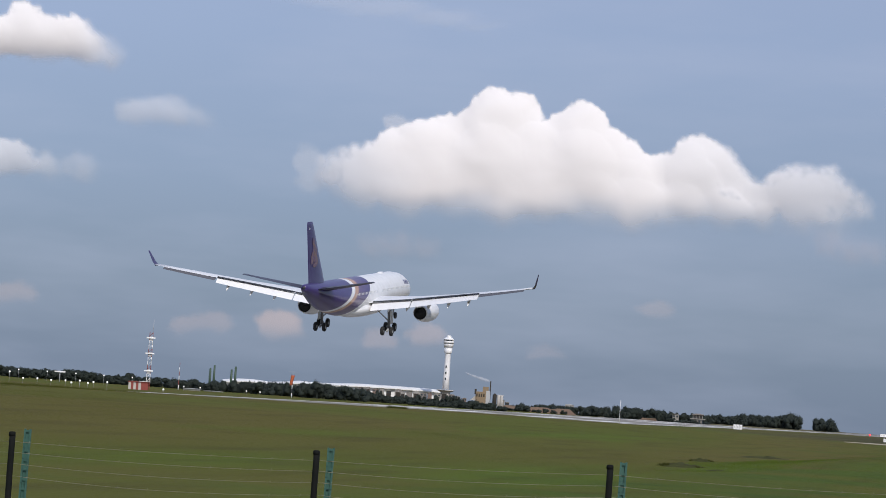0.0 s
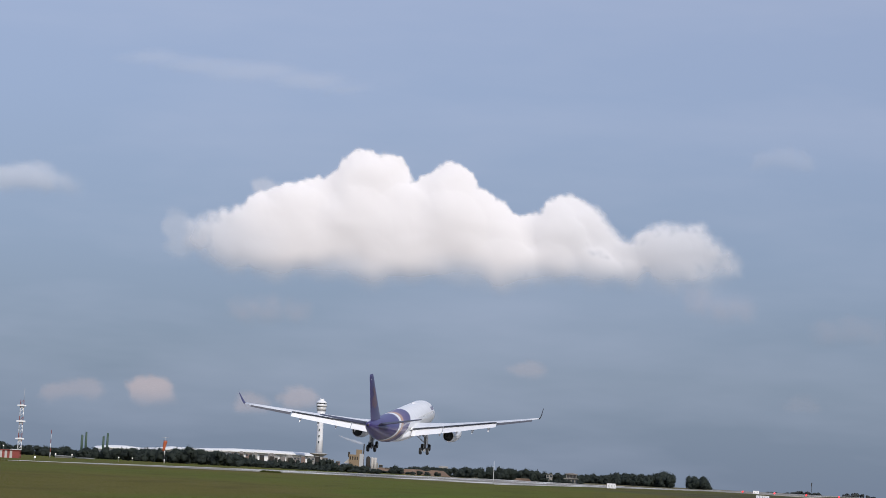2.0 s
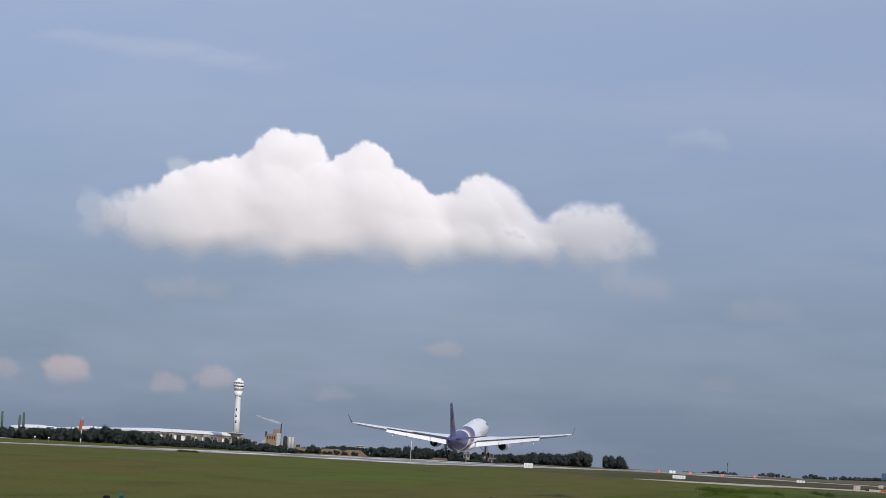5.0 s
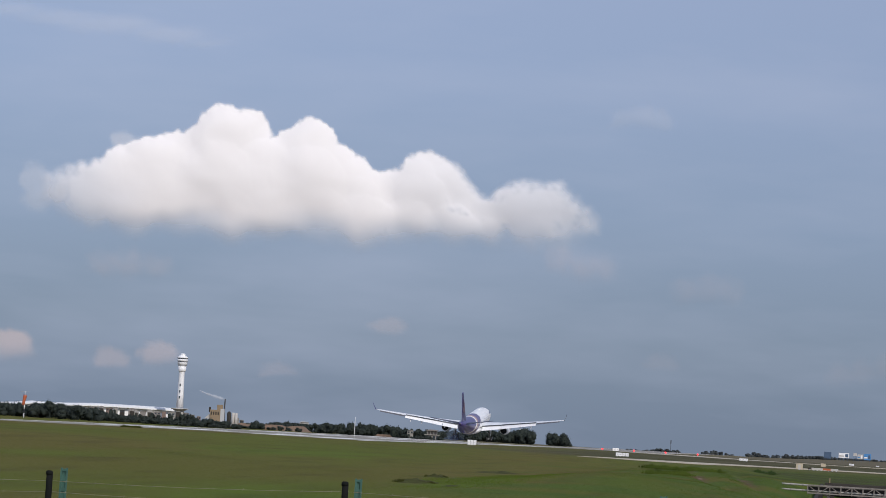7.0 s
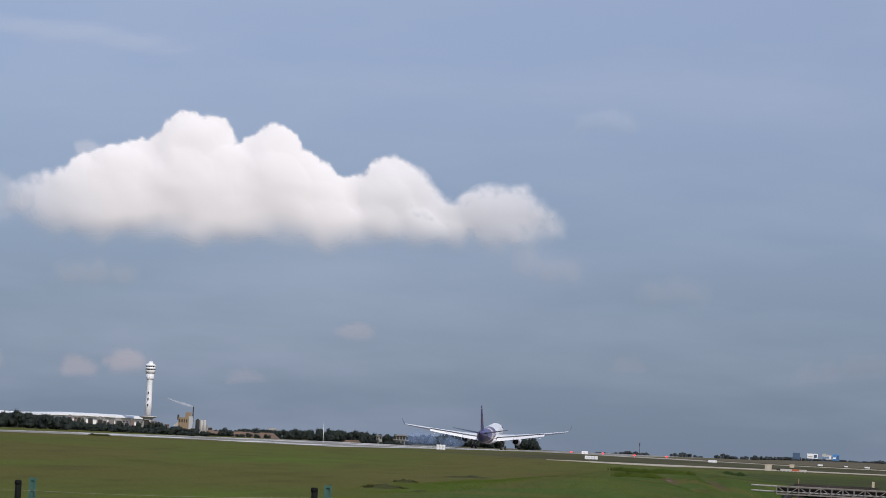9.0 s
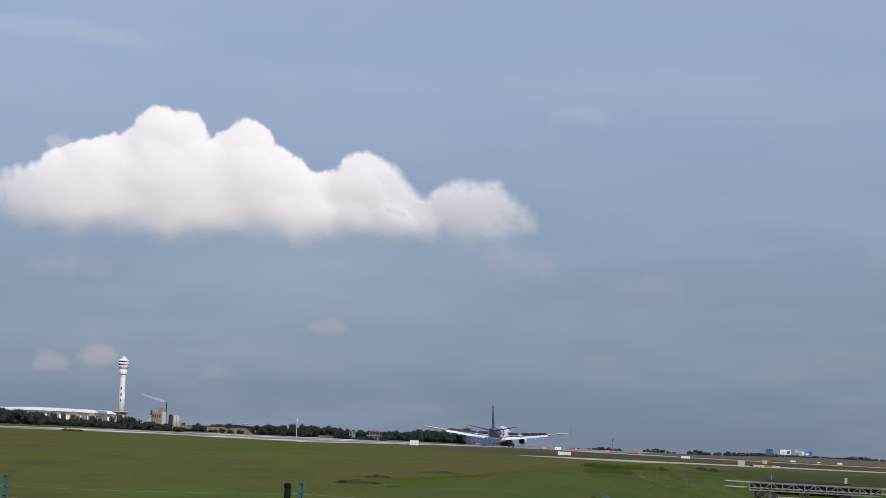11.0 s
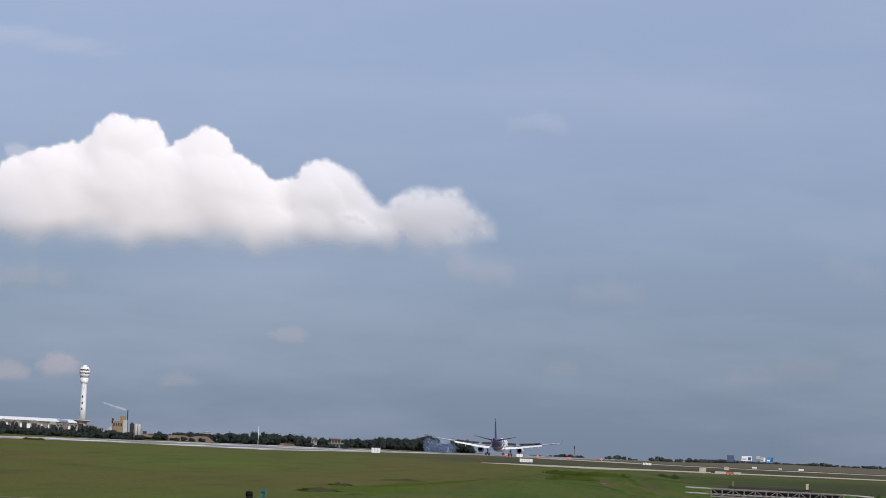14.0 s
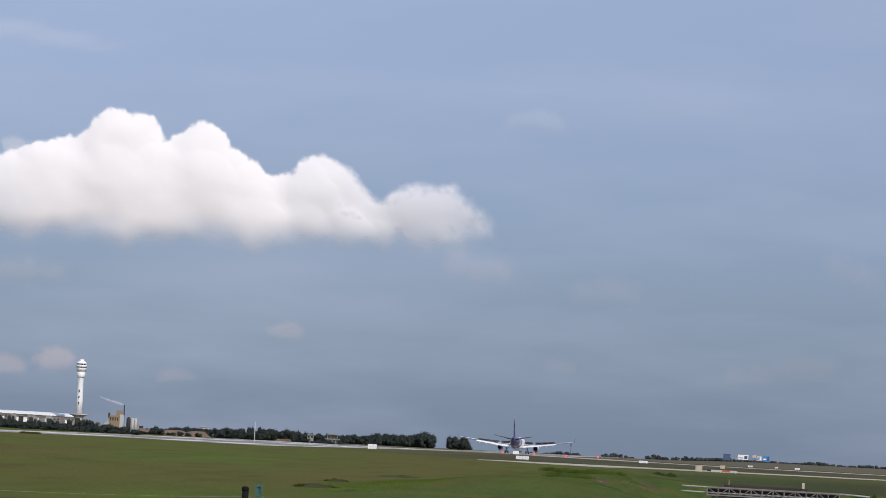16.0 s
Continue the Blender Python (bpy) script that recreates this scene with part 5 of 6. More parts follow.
def glide_mast():
    d = 560.0
    t = thing("antenna_mast", spot(-17.66, d), "red and white lattice antenna mast with white aerial bars", "mast")
    top = EYE[2] + d * math.sin(radians(0.80)) - t.matrix_basis.translation.z
    n = 14
    for s in (-1, 1):
        for k in range(n):
            part("mast_leg", rodded((s * 0.30, 0, top * k / n), (s * 0.30 * (1 if k < n - 1 else 0.9), 0, top * (k + 1) / n), 0.06, n=6), ("red", "white")[(k // 2) % 2], t)
    for k in range(n):
        part("lattice_bar", rodded((-0.30, 0, top * k / n), (0.30, 0, top * (k + 1) / n), 0.035, n=5), ("red", "white")[(k // 2) % 2], t)
    for f in (0.32, 0.62, 0.89):
        a = part("aerial", boxed(-0.85, -0.25, top * f, 0.75, 0.05, top * f + 0.26, bevel=0.04), "white", t, "white aerial bar")
        part("aerial_bracket", boxed(-0.3, -0.05, top * f - 0.4, 0.3, 0.1, top * f + 0.4), "grey", a, smooth=False)
    part("tip_rod", rodded((0.25, 0, top), (0.3, 0, top + 2.2), 0.03, n=6), "grey", t)
    h = thing("equipment_hut", spot(-17.83, d - 6), "red and white striped equipment hut with flat roof", "hut")
    for i in range(8):
        part("panel", boxed(-1.75 + 0.44 * i, -0.02 * (i % 2), -0.2, -1.31 + 0.44 * i, 2.2, 1.3), ("facade", "red")[i % 2] if i < 5 else "red", h, smooth=False)
    part("roof", boxed(-1.9, -0.15, 1.3, 2.0, 2.35, 1.46, bevel=0.03), "red", h, "red flat roof", False)
    part("canopy", boxed(0.0, -0.3, 1.48, 2.1, 1.5, 1.56), "white", h, "white canopy", False)
    g = thing("lattice_mast", spot(-17.1, 700), "slim red and white lattice mast", "mast")
    for k in range(6):
        part("section", rodded((0, 0, k), (0, 0, k + 1.0), 0.10 - 0.01 * k, n=6), ("white", "red")[k % 2], g)
    c = gabled_block("shelter", -16.85, 690, 3.8, 1.2, -0.17, "facade", "low pale arched shelter beyond the runway", "shelter", 3)
    c = gabled_block("shelter", -16.45, 700, 4.2, 1.0, -0.19, "facade", "low pale arched shelter beyond the runway", "shelter", 3)


glide_mast()


def marker_lamp(az, el, d, r):
    t = thing("marker_lamp", spot(az, d), "white round marker lamp on short post", "lamp", "marker lamps")
    z = EYE[2] + d * math.sin(radians(el)) - t.matrix_basis.translation.z
    z = max(z, 0.3)
    part("post", rodded((0, 0, -0.1), (0, 0, z), 0.018, n=6), "grey", t)
    part("lamp_head", lathe(((z - r, r * 0.3), (z - r * 0.7, r * 0.8), (z, r), (z + r * 0.7, r * 0.8), (z + r, r * 0.2)), 12), "lampglass", t, "white lamp globe")


for az, el in ((-20.18, -0.115), (-19.93, -0.215), (-19.67, -0.205), (-19.42, -0.22), (-19.16, -0.205), (-18.9, -0.19), (-18.65, -0.2), (-18.4, -0.185), (-17.37, -0.243), (-18.75, -0.225), (-19.05, -0.235), (-21.0, -0.2)):
    marker_lamp(az, el + 0.015, 480, 0.15)
for az in (-20.02, -19.5, -18.98, -18.47, -17.95, -17.0, -16.7, -15.85, -15.6):
    marker_lamp(az, -0.05 - 0.1 * (az > -17.5), 640, 0.14)
b = thing("gantry_sign", spot(-19.27, 640), "wide white board on a single post", "sign")
part("post", rodded((0, 0, 0), (0, 0, 2.2), 0.07), "grey", b)
part("board", boxed(-1.1, -0.1, 2.0, 1.1, 0.1, 2.28, bevel=0.03), "white", b)


def windsock():
    t = thing("windsock", spot(-15.02, 690), "limp orange windsock on red and white pole", "windsock")
    for k in range(5):
        part("pole_section", rodded((0, 0, k * 0.95), (0, 0, k * 0.95 + 0.95), 0.09, n=8), ("white", "dark", "white", "red", "white")[k], t)
    rr = []
    for i in range(8):
        f = i / 7
        rr.append(ring((0.05 - 0.38 * f, 0, 4.9 - 2.2 * f), 0.42 - 0.15 * f, 0.30, 12, "z"))
    part("sock", loft(bmesh.new(), rr), "orange", t, "hanging orange cloth sock")
    part("swivel_frame", rodded((-0.45, 0, 5.0), (0.45, 0, 5.0), 0.05), "red", t)
    part("cross_rod", rodded((-0.9, 0, 5.7), (0.9, 0, 5.7), 0.025), "grey", t)
    part("tip", rodded((0, 0, 4.75), (0, 0, 5.8), 0.04), "grey", t)


windsock()
p = thing("white_pole", spot(-8.97, 540), "thin tall white pole in the grass", "pole")
part("shaft", rodded((0, 0, 0), (0, 0, 4.1), 0.05, 0.03, 8), "white", p)
part("foot", rodded((0, 0, -0.05), (0, 0, 0.15), 0.16, 0.12, 10), "beige", p)


def airfield_sign(az, d, w, h, panels, mat="white", foot=0.15, group="airfield signs"):
    t = thing("airfield_sign", spot(az, d), "white low airfield sign board of several panels in grass", "sign", group)
    for i in range(panels):
        x0 = -w / 2 + w * i / panels
        q = part("panel", boxed(x0 + 0.03, -0.09, foot, x0 + w / panels - 0.03, 0.09, foot + h, bevel=0.025), mat, t, smooth=False)
        part("mark", boxed(x0 + w / panels * 0.42, -0.1, foot + h * 0.3, x0 + w / panels * 0.58, -0.085, foot + h * 0.7), "grey", q, smooth=False)
        part("leg", rodded((x0 + w / panels / 2, 0, -0.1), (x0 + w / panels / 2, 0, foot + 0.02), 0.04, n=6), "grey", t)
    part("frame", boxed(-w / 2, 0.1, foot, w / 2, 0.14, foot + h), "grey", t, smooth=False)


airfield_sign(-6.80, 640, 1.85, 1.0, 3)
airfield_sign(-4.03, 545, 2.3, 0.58, 4)
airfield_sign(-1.81, 690, 1.9, 0.5, 3)
airfield_sign(-4.155, 1000, 2.0, 0.9, 2)
for az, d in ((0.15, 900), (1.0, 900), (0.62, 1400)):
    airfield_sign(az, d, 1.5, 0.45, 2)


def red_lamp(az, d, el):
    t = thing("red_lamp", spot(az, d), "glowing red obstruction lamp on short post", "lamp", "red lamps")
    z = max(0.35, EYE[2] + d * math.sin(radians(el)) - t.matrix_basis.translation.z)
    part("post", rodded((0, 0, 0), (0, 0, z), 0.08, n=6), "grey", t)
    part("lens", lathe(((z - 0.1, 0.18), (z + 0.1, 0.31), (z + 0.33, 0.26), (z + 0.45, 0.07)), 12), "redlight", t, "glowing red lens")


for az, el in ((-4.40, -0.150), (-3.82, -0.145), (-3.24, -0.148), (-2.65, -0.146)):
    red_lamp(az, 1010, el)

k = thing("kiosk", spot(-0.79, 500), "small beige concrete kiosk beside the road", "kiosk")
part("body", boxed(-0.55, 0, -0.1, 0.55, 1.0, 0.92, bevel=0.04), "beige", k)
part("roof", boxed(-0.62, -0.07, 0.92, 0.62, 1.07, 1.0, bevel=0.02), "beige", k)
part("door", boxed(-0.2, -0.03, 0.0, 0.2, 0.02, 0.75), "facade", k, smooth=False)
r = thing("road_barrier", spot(-0.36, 498), "low red and white road barrier with dark end", "barrier")
for i in range(8):
    part("segment", boxed(-2.4 + 0.6 * i, 0, 0.12, -1.8 + 0.6 * i, 0.25, 0.42), ("darkwall", "facade", "orange")[0 if i == 0 else 1 + (i in (4, 5))], r, smooth=False)
    part("foot", boxed(-2.2 + 0.6 * i, 0.0, -0.05, -2.0 + 0.6 * i, 0.25, 0.12), "grey", r, smooth=False)
k = thing("kiosk", spot(-0.36, 660), "small beige concrete kiosk beside the taxiway", "kiosk")
part("body", boxed(-0.5, 0, -0.1, 0.5, 0.9, 0.62, bevel=0.04), "beige", k)
part("roof", boxed(-0.56, -0.06, 0.62, 0.56, 0.96, 0.70, bevel=0.02), "beige", k)


far_mast = thing("distant_mast", spot(-3.152, 3400), "thin dark mast far beyond the runway", "mast")
part("pole", rodded((0, 0, 0), (0, 0, 14.0), 0.22, 0.16, 6), "darkwall", far_mast)
part("head", boxed(-0.5, -0.3, 11.0, 0.5, 0.3, 14.6, bevel=0.1), "darkwall", far_mast, smooth=False)


def billboard(az, w, h, el_top, mats, label):
    d = 3000.0
    t = thing("billboard", spot(az, d), label, "billboard", "billboards")
    top = EYE[2] + d * math.sin(radians(el_top)) - t.matrix_basis.translation.z
    part("board", boxed(-w / 2, 0, top - h, w / 2, 0.5, top, bevel=0.05), mats[0], t, smooth=False)
    for i in range(3):
        x = -w / 2 + w * (i + 0.5) / 3
        part("leg", boxed(x - 0.13, 0.1, -0.5, x + 0.13, 0.4, top - h + 0.1), "navy", t, smooth=False)
    if len(mats) > 1:
        part("printed_shape", boxed(w * 0.12, -0.1, top - h * 0.85, w * 0.42, 0.05, top - h * 0.2), mats[1], t, smooth=False)
        part("printed_band", boxed(-w * 0.45, -0.1, top - h * 0.75, w * 0.0, 0.05, top - h * 0.5), mats[2], t, smooth=False)


billboard(-0.29, 6.8, 6.2, 0.055, ("navy",), "dark blue roadside billboard far off")
billboard(0.005, 10.0, 4.6, 0.052, ("white", "navy", "facade"), "white billboard with dark printed shape far off")
billboard(0.30, 5.0, 4.6, 0.045, ("facade", "white", "blue"), "pale blue and white billboard far off")
billboard(0.43, 6.5, 5.8, 0.060, ("blue", "navy", "white"), "bright blue billboard far off")
billboard(0.21, 3.6, 2.8, 0.062, ("facade",), "small grey billboard far off")


# ---------------- drainage channel ----------------
def channel():
    z_floor = ground_height(CHANNEL_X, 250) + 0.12
    bm = bmesh.new()
    loft(bm, [[(CHANNEL_X - 2.5, y, z_floor - 0.4), (CHANNEL_X + 2.5, y, z_floor - 0.4), (CHANNEL_X + 2.5, y, z_floor), (CHANNEL_X - 2.5, y, z_floor)] for y in (75, 150, 220, 293)])
    tagged(part("channel_water", bm, "water", smooth=False), "still grey water in a drainage channel", "water", kind="structure")
    t = thing("culvert", pose(CHANNEL_X + 0.5, 292, 0), "dark stained concrete culvert headwall under the grass", "culvert")
    part("headwall", boxed(-4.0, 0, -0.55, 3.8, 0.6, 0.42, bevel=0.05), "darkwall", t, smooth=False)
    for x0, x1 in ((-4.0, -3.3), (-0.95, -0.45), (3.1, 3.8)):
        part("pier", boxed(x0, 0.0, -2.2, x1, 1.2, -0.5), "darkwall", t, smooth=False)
    part("opening_back", boxed(-3.3, 1.0, -2.2, 3.1, 1.2, -0.5), "darkwall", t, "dark culvert mouth", False)
    part("apron", boxed(-3.3, -6.0, z_floor - 0.2, 3.1, -0.05, z_floor + 0.06), "concrete", t, "pale concrete apron", False)
    part("marker_post", boxed(3.2, -0.1, 0.4, 3.45, 0.15, 0.95), "beige", t, "beige marker post", False)
    part("marker_post", boxed(-3.6, -0.1, 0.4, -3.5, 0.0, 0.85), "ochre", t, "yellow marker post", False)
    for s, wide in ((-1, 3.2), (1, 4.2)):  # sloping stained lining on both sides of the water
        rings = []
        for k in range(60):
            y = 112 + 3.0 * k
            row = []
            for f in (0.0, 0.25, 0.5, 0.75, 1.0):
                x = CHANNEL_X + s * (2.35 + (wide - 2.35) * f)
                row.append((x, y, max(z_floor - 0.08, ground_height(x, y)) + 0.07 + 0.25 * f))
            rings.append(row + [(x, y2, z - 0.6) for x, y2, z in reversed(row)])
        tagged(part("channel_lining", loft(bmesh.new(), rings), "lining", smooth=False), "dark stained concrete lining of the drainage channel", "wall", kind="structure")
    # wing walls on both sides of the mouth
    for s in (-1, 1):
        bm = loft(bmesh.new(), [[(CHANNEL_X + s * 3.6, 292, -1.6), (CHANNEL_X + s * 3.9, 292, -1.6), (CHANNEL_X + s * 3.9, 292, 0.3), (CHANNEL_X + s * 3.6, 292, 0.3)], [(CHANNEL_X + s * 3.9, 262, -1.6), (CHANNEL_X + s * 4.2, 262, -1.6), (CHANNEL_X + s * 4.2, 262, -0.7), (CHANNEL_X + s * 3.9, 262, -0.7)]])
        tagged(part("wing_wall", bm, "darkwall", smooth=False), "sloping concrete wing wall of the channel", "wall", kind="structure")


def pipe_bridge():
    y0, x0, x1, zt, zb = 260.0, -2.8, 8.1, 0.42, -0.22
    t = thing("pipe_bridge", pose(0, y0, 0), "rusty grey steel truss bridge carrying pipes over the channel", "bridge")
    n = 12
    w = (x1 - x0) / n
    for y in (0.0, 0.9):
        part("top_chord", boxed(x0, y - 0.05, zt - 0.05, x1, y + 0.05, zt + 0.05), "steel", t, smooth=False)
        part("bottom_chord", boxed(x0, y - 0.05, zb - 0.05, x1, y + 0.05, zb + 0.05), "steel", t, smooth=False)
        for i in range(n + 1):
            x = x0 + i * w
            part("upright", boxed(x - 0.045, y - 0.045, zb, x + 0.045, y + 0.045, zt), "steel", t, smooth=False)
        for i in range(n):
            a, b = (zb, zt) if i % 2 else (zt, zb)
            part("diagonal", rodded((x0 + i * w, y, a), (x0 + (i + 1) * w, y, b), 0.035, n=5), "steel", t)
    for i in range(n + 1):
        part("cross_beam", boxed(x0 + i * w - 0.04, 0.0, zb - 0.1, x0 + i * w + 0.04, 0.9, zb - 0.04), "steel", t, smooth=False)
    # added dark panel that fills the truss between its two sides
    part("truss_panel", boxed(x0, 0.5, zb + 0.08, x1, 0.56, zt - 0.1), "darkwall", t, "dark panel along the inside of the truss", False)
    for x in (-0.75, 2.0, 4.85):
        part("support_pier", boxed(x - 0.17, 0.05, -2.0, x + 0.17, 0.85, zb - 0.1, bevel=0.03), "darkwall", t, "dark concrete pier", False)
    for z, y in ((zt - 0.02, 0.25), (zb + 0.18, 0.3)):
        p = thing("pipe", pose(0, y0, 0), "pale steel pipe bending down into the grass bank", "pipe", "pipes")
        bm = bmesh.new()
        path = [(-4.95, z + 0.02), (-4.6, z + 0.02), (x0, z), (x1, z), (9.2, z - 0.03), (10.6, z - 0.08)]
        loft(bm, [[(x, y + 0.075 * math.cos(2 * math.pi * i / 10), zz + 0.075 * math.sin(2 * math.pi * i / 10)) for i in range(10)] for x, zz in path])
        part("tube", bm, "pipe", p)
        for x in (-4.2, -3.2, 8.5, 9.2):
            part("flange", rodded((x - 0.04, y, z), (x + 0.04, y, z), 0.11, n=12), "steel", p)


channel()
pipe_bridge()


# ---------------- grass and bushes ----------------
def bush(az, d, w, h, label, n, seed, mat="bush", size=0.085):
    rnd = random.Random(seed)
    at = spot(az, d)
    verts, faces = [], []
    heaps = [(rnd.uniform(-0.42, 0.42) * w, rnd.uniform(-0.3, 0.3) * w, rnd.uniform(0.35, 1.0), rnd.uniform(0.06, 0.16) * w) for _ in range(9)]
    for _ in range(n * 3):
        hx, hy, hh, hr = rnd.choice(heaps)
        a, q = rnd.uniform(0, 6.283), min(1.0, abs(rnd.gauss(0, 0.5)))
        x, y = hx + math.cos(a) * q * hr * 1.6, hy + math.sin(a) * q * hr * 1.6
        z = rnd.uniform(0.0, 1.0) * h * hh * (1 - 0.8 * q)
        s = size * rnd.uniform(0.6, 1.4)
        lean, turn = rnd.uniform(-0.7, 0.7), rnd.uniform(-1.3, 1.3)
        k = len(verts)
        dx, dy = math.cos(turn) * s * 0.3, math.sin(turn) * s * 0.3
        verts += [(x - dx, y - dy, z - 0.05), (x + dx, y + dy, z - 0.05), (x + dx * 0.6 + lean * s, y + dy, z + s), (x + lean * s * 1.5, y, z + s * 1.7)]
        faces.append((k, k + 1, k + 2, k + 3))
    me = bpy.data.meshes.new("bush")
    me.from_pydata(verts, [], faces)
    me.materials.append(M[mat])
    for poly in me.polygons:
        poly.use_smooth = True
    me.normals_split_custom_set_from_vertices([tuple(Vector((x * 0.3, y * 0.3 - 0.25, 0.5 + z)).normalized()) for x, y, z in verts])
    ob = new("bush", me)
    ob.matrix_basis = at
    return tagged(ob, label, "bush", "bushes")


M["darkgrass"] = material("dark_rough_grass", (0.068, 0.076, 0.02), 0.95, grain=0.7, scale=2.0, other=(0.06, 0.06, 0.02))
M["lush"] = material("lush_grass", (0.105, 0.125, 0.026), 0.95, grain=0.7, scale=0.5, other=(0.085, 0.098, 0.022))
M["wetgrass"] = material("wet_grass", (0.105, 0.148, 0.028), 0.95, grain=0.7, scale=0.5, other=(0.075, 0.108, 0.022))
M["bright"] = material("bright_grass", (0.140, 0.20, 0.03), 0.95, grain=0.6, scale=0.5, other=(0.11, 0.155, 0.026))
M["straw"] = material("grass_blades", (0.122, 0.120, 0.030), 0.95, grain=0.8, scale=0.4, other=(0.088, 0.114, 0.023), big=0.6, bigscale=0.04)
for key in ("leaf", "hazy_leaf", "bush", "lush", "wetgrass", "bright", "straw", "darkgrass"):
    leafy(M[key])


def mound(az, d, w, deep, h, label, seed):
    """A low uneven heap of rough grass."""
    t = spot(az, d)
    bm = bmesh.new()
    nx, ny = 26, 12
    grid = []
    for j in range(ny + 1):
        row = []
        for i in range(nx + 1):
            u, v = i / nx * 2 - 1, j / ny * 2 - 1
            k = max(0.0, 1 - u * u) * max(0.0, 1 - v * v)
            z = h * k * (0.72 + 0.5 * noise.noise(Vector((u * 2.6, v * 1.8, seed))) + 0.25 * noise.noise(Vector((u * 7, v * 5, seed)))) - 0.06
            row.append(bm.verts.new((u * w / 2 + 0.12 * noise.noise(Vector((v * 3, seed, 1))), v * deep / 2, z)))
        grid.append(row)
    for a, b in zip(grid, grid[1:]):
        for i in range(nx):
            bm.faces.new((a[i], a[i + 1], b[i + 1], b[i]))
    ob = part("mound", bm, "heap", at=t)
    return tagged(ob, label, "scrub", "scrub heaps")


M["heap"] = material("rough_heap_grass", (0.060, 0.068, 0.018), 0.95, grain=0.8, scale=2.5, other=(0.038, 0.035, 0.013), big=0.5, bigscale=0.6, bump=0.8)
mound(-7.72, 172, 2.9, 6, 0.34, "low dark heap of scrub in the grass", 1)
mound(-7.42, 196, 1.7, 5, 0.30, "low dark heap of scrub in the grass", 2)
mound(-7.05, 165, 1.8, 5, 0.13, "low dark heap of scrub in the grass", 12)
mound(-6.25, 232, 4.6, 9, 0.26, "long low strip of dark rough grass", 3)
bush(-7.72, 171, 2.8, 0.16, "rough tufts on the scrub heap", 500, 1, "darkgrass", 0.038)
bush(-7.42, 195, 1.6, 0.14, "rough tufts on the scrub heap", 300, 2, "darkgrass", 0.038)
bush(-3.05, 300, 6.0, 0.28, "tall green tufts on the channel bank", 900, 4, "wetgrass", 0.10)
bush(-2.6, 285, 5.0, 0.25, "tall green tufts on the channel bank", 700, 5, "wetgrass", 0.10)
bush(-3.4, 240, 5.0, 0.25, "tall green tufts on the channel bank", 700, 15, "wetgrass", 0.10)
bush(-1.40, 330, 2.4, 0.4, "dark tuft on the channel bank", 400, 6)
bush(2.25, 262, 1.9, 0.55, "dark round bush beside the pipes", 800, 7)
bush(1.95, 225, 1.4, 0.4, "low bush by the channel", 500, 8)
bush(-13.0, 330, 2.8, 0.18, "dark scrub heap on the grass bank", 300, 9, "darkgrass")
e = thing("earth_patch", spot(-2.68, 248, -0.04) @ Matrix.Rotation(radians(8), 4, "Z"), "bare brown earth scar on the channel bank", "earth")
rr = [ring((0, 0, z), r * 0.8, r * 5.0, 16, "z") for z, r in ((-0.4, 1.1), (0.03, 0.75), (0.08, 0.4), (0.1, 0.1))]
part("soil", loft(bmesh.new(), rr), "earth", e)


def grass_field(n, d0, d1, h0, h1, label, mat, seed, az0=-21.5, az1=3.0, clump=0.0, thin_from=None, inside=None):
    """Upright grass tufts strewn evenly over the airfield."""
    rnd = random.Random(seed)
    verts, faces = [], []
    while len(faces) < n:
        d = math.sqrt(rnd.uniform(d0 * d0, d1 * d1))
        az = rnd.uniform(az0, az1)
        if thin_from and rnd.random() < (thin_from - az) / (thin_from - az0):
            continue
        p = heading(az, 0, d)
        if inside and math.hypot((p.x - inside[0]) / inside[2], (p.y - inside[1]) / inside[3]) > 1.0 - abs(rnd.gauss(0, 0.35)) + 0.5 * noise.noise(Vector((p.x * 0.5, p.y * 0.08, 2))):
            continue
        if abs(p.x - CHANNEL_X) < 4.6 or p.x < -83:
            continue
        if clump and noise.noise(Vector((p.x * 0.12, p.y * 0.05, seed))) < clump:
            continue
        g = ground_height(p.x, p.y)
        for _ in range(2):
            x, y = p.x + rnd.uniform(-0.15, 0.15), p.y + rnd.uniform(-0.15, 0.15)
            h, w, ln, a = rnd.uniform(h0, h1), rnd.uniform(0.5, 1.0) * h0 * 0.6, rnd.uniform(-0.4, 0.4), rnd.uniform(-1.3, 1.3)
            k = len(verts)
            cx, cy = math.cos(a) * w, math.sin(a) * w
            verts += [(x - cx, y - cy, g - 0.04), (x + cx, y + cy, g - 0.04), (x + ln * h, y + ln * h * 0.3, g + h)]
            faces.append((k, k + 1, k + 2))
    return tagged(mesh_object("grass_tufts", verts, faces, mat, [(0.0, 0.0, 1.0)] * len(verts)), label, "grass", kind="stuff")


grass_field(60000, 92, 200, 0.02, 0.055, "short uneven grass blades over the airfield", "straw", 21)
grass_field(26000, 95, 210, 0.02, 0.042, "greener grass tufts over the airfield", "lush", 22, clump=0.1)
grass_field(26000, 130, 320, 0.03, 0.08, "lush tufts on the channel bank", "wetgrass", 25, az0=-5.6, az1=-0.6, thin_from=-3.2)

grass_field(6000, 140, 235, 0.045, 0.075, "soft bright green grass beside the scrub heaps", "bright", 26, az0=-8.5, az1=-4.5, inside=(-21.0, 186.0, 4.2, 32.0))
grass_field(2600, 170, 300, 0.06, 0.18, "tall dry grass along the crest of the bank", "straw", 27, az0=-26.0, az1=-16.5, inside=(-77.0, 205.0, 5.0, 38.0))


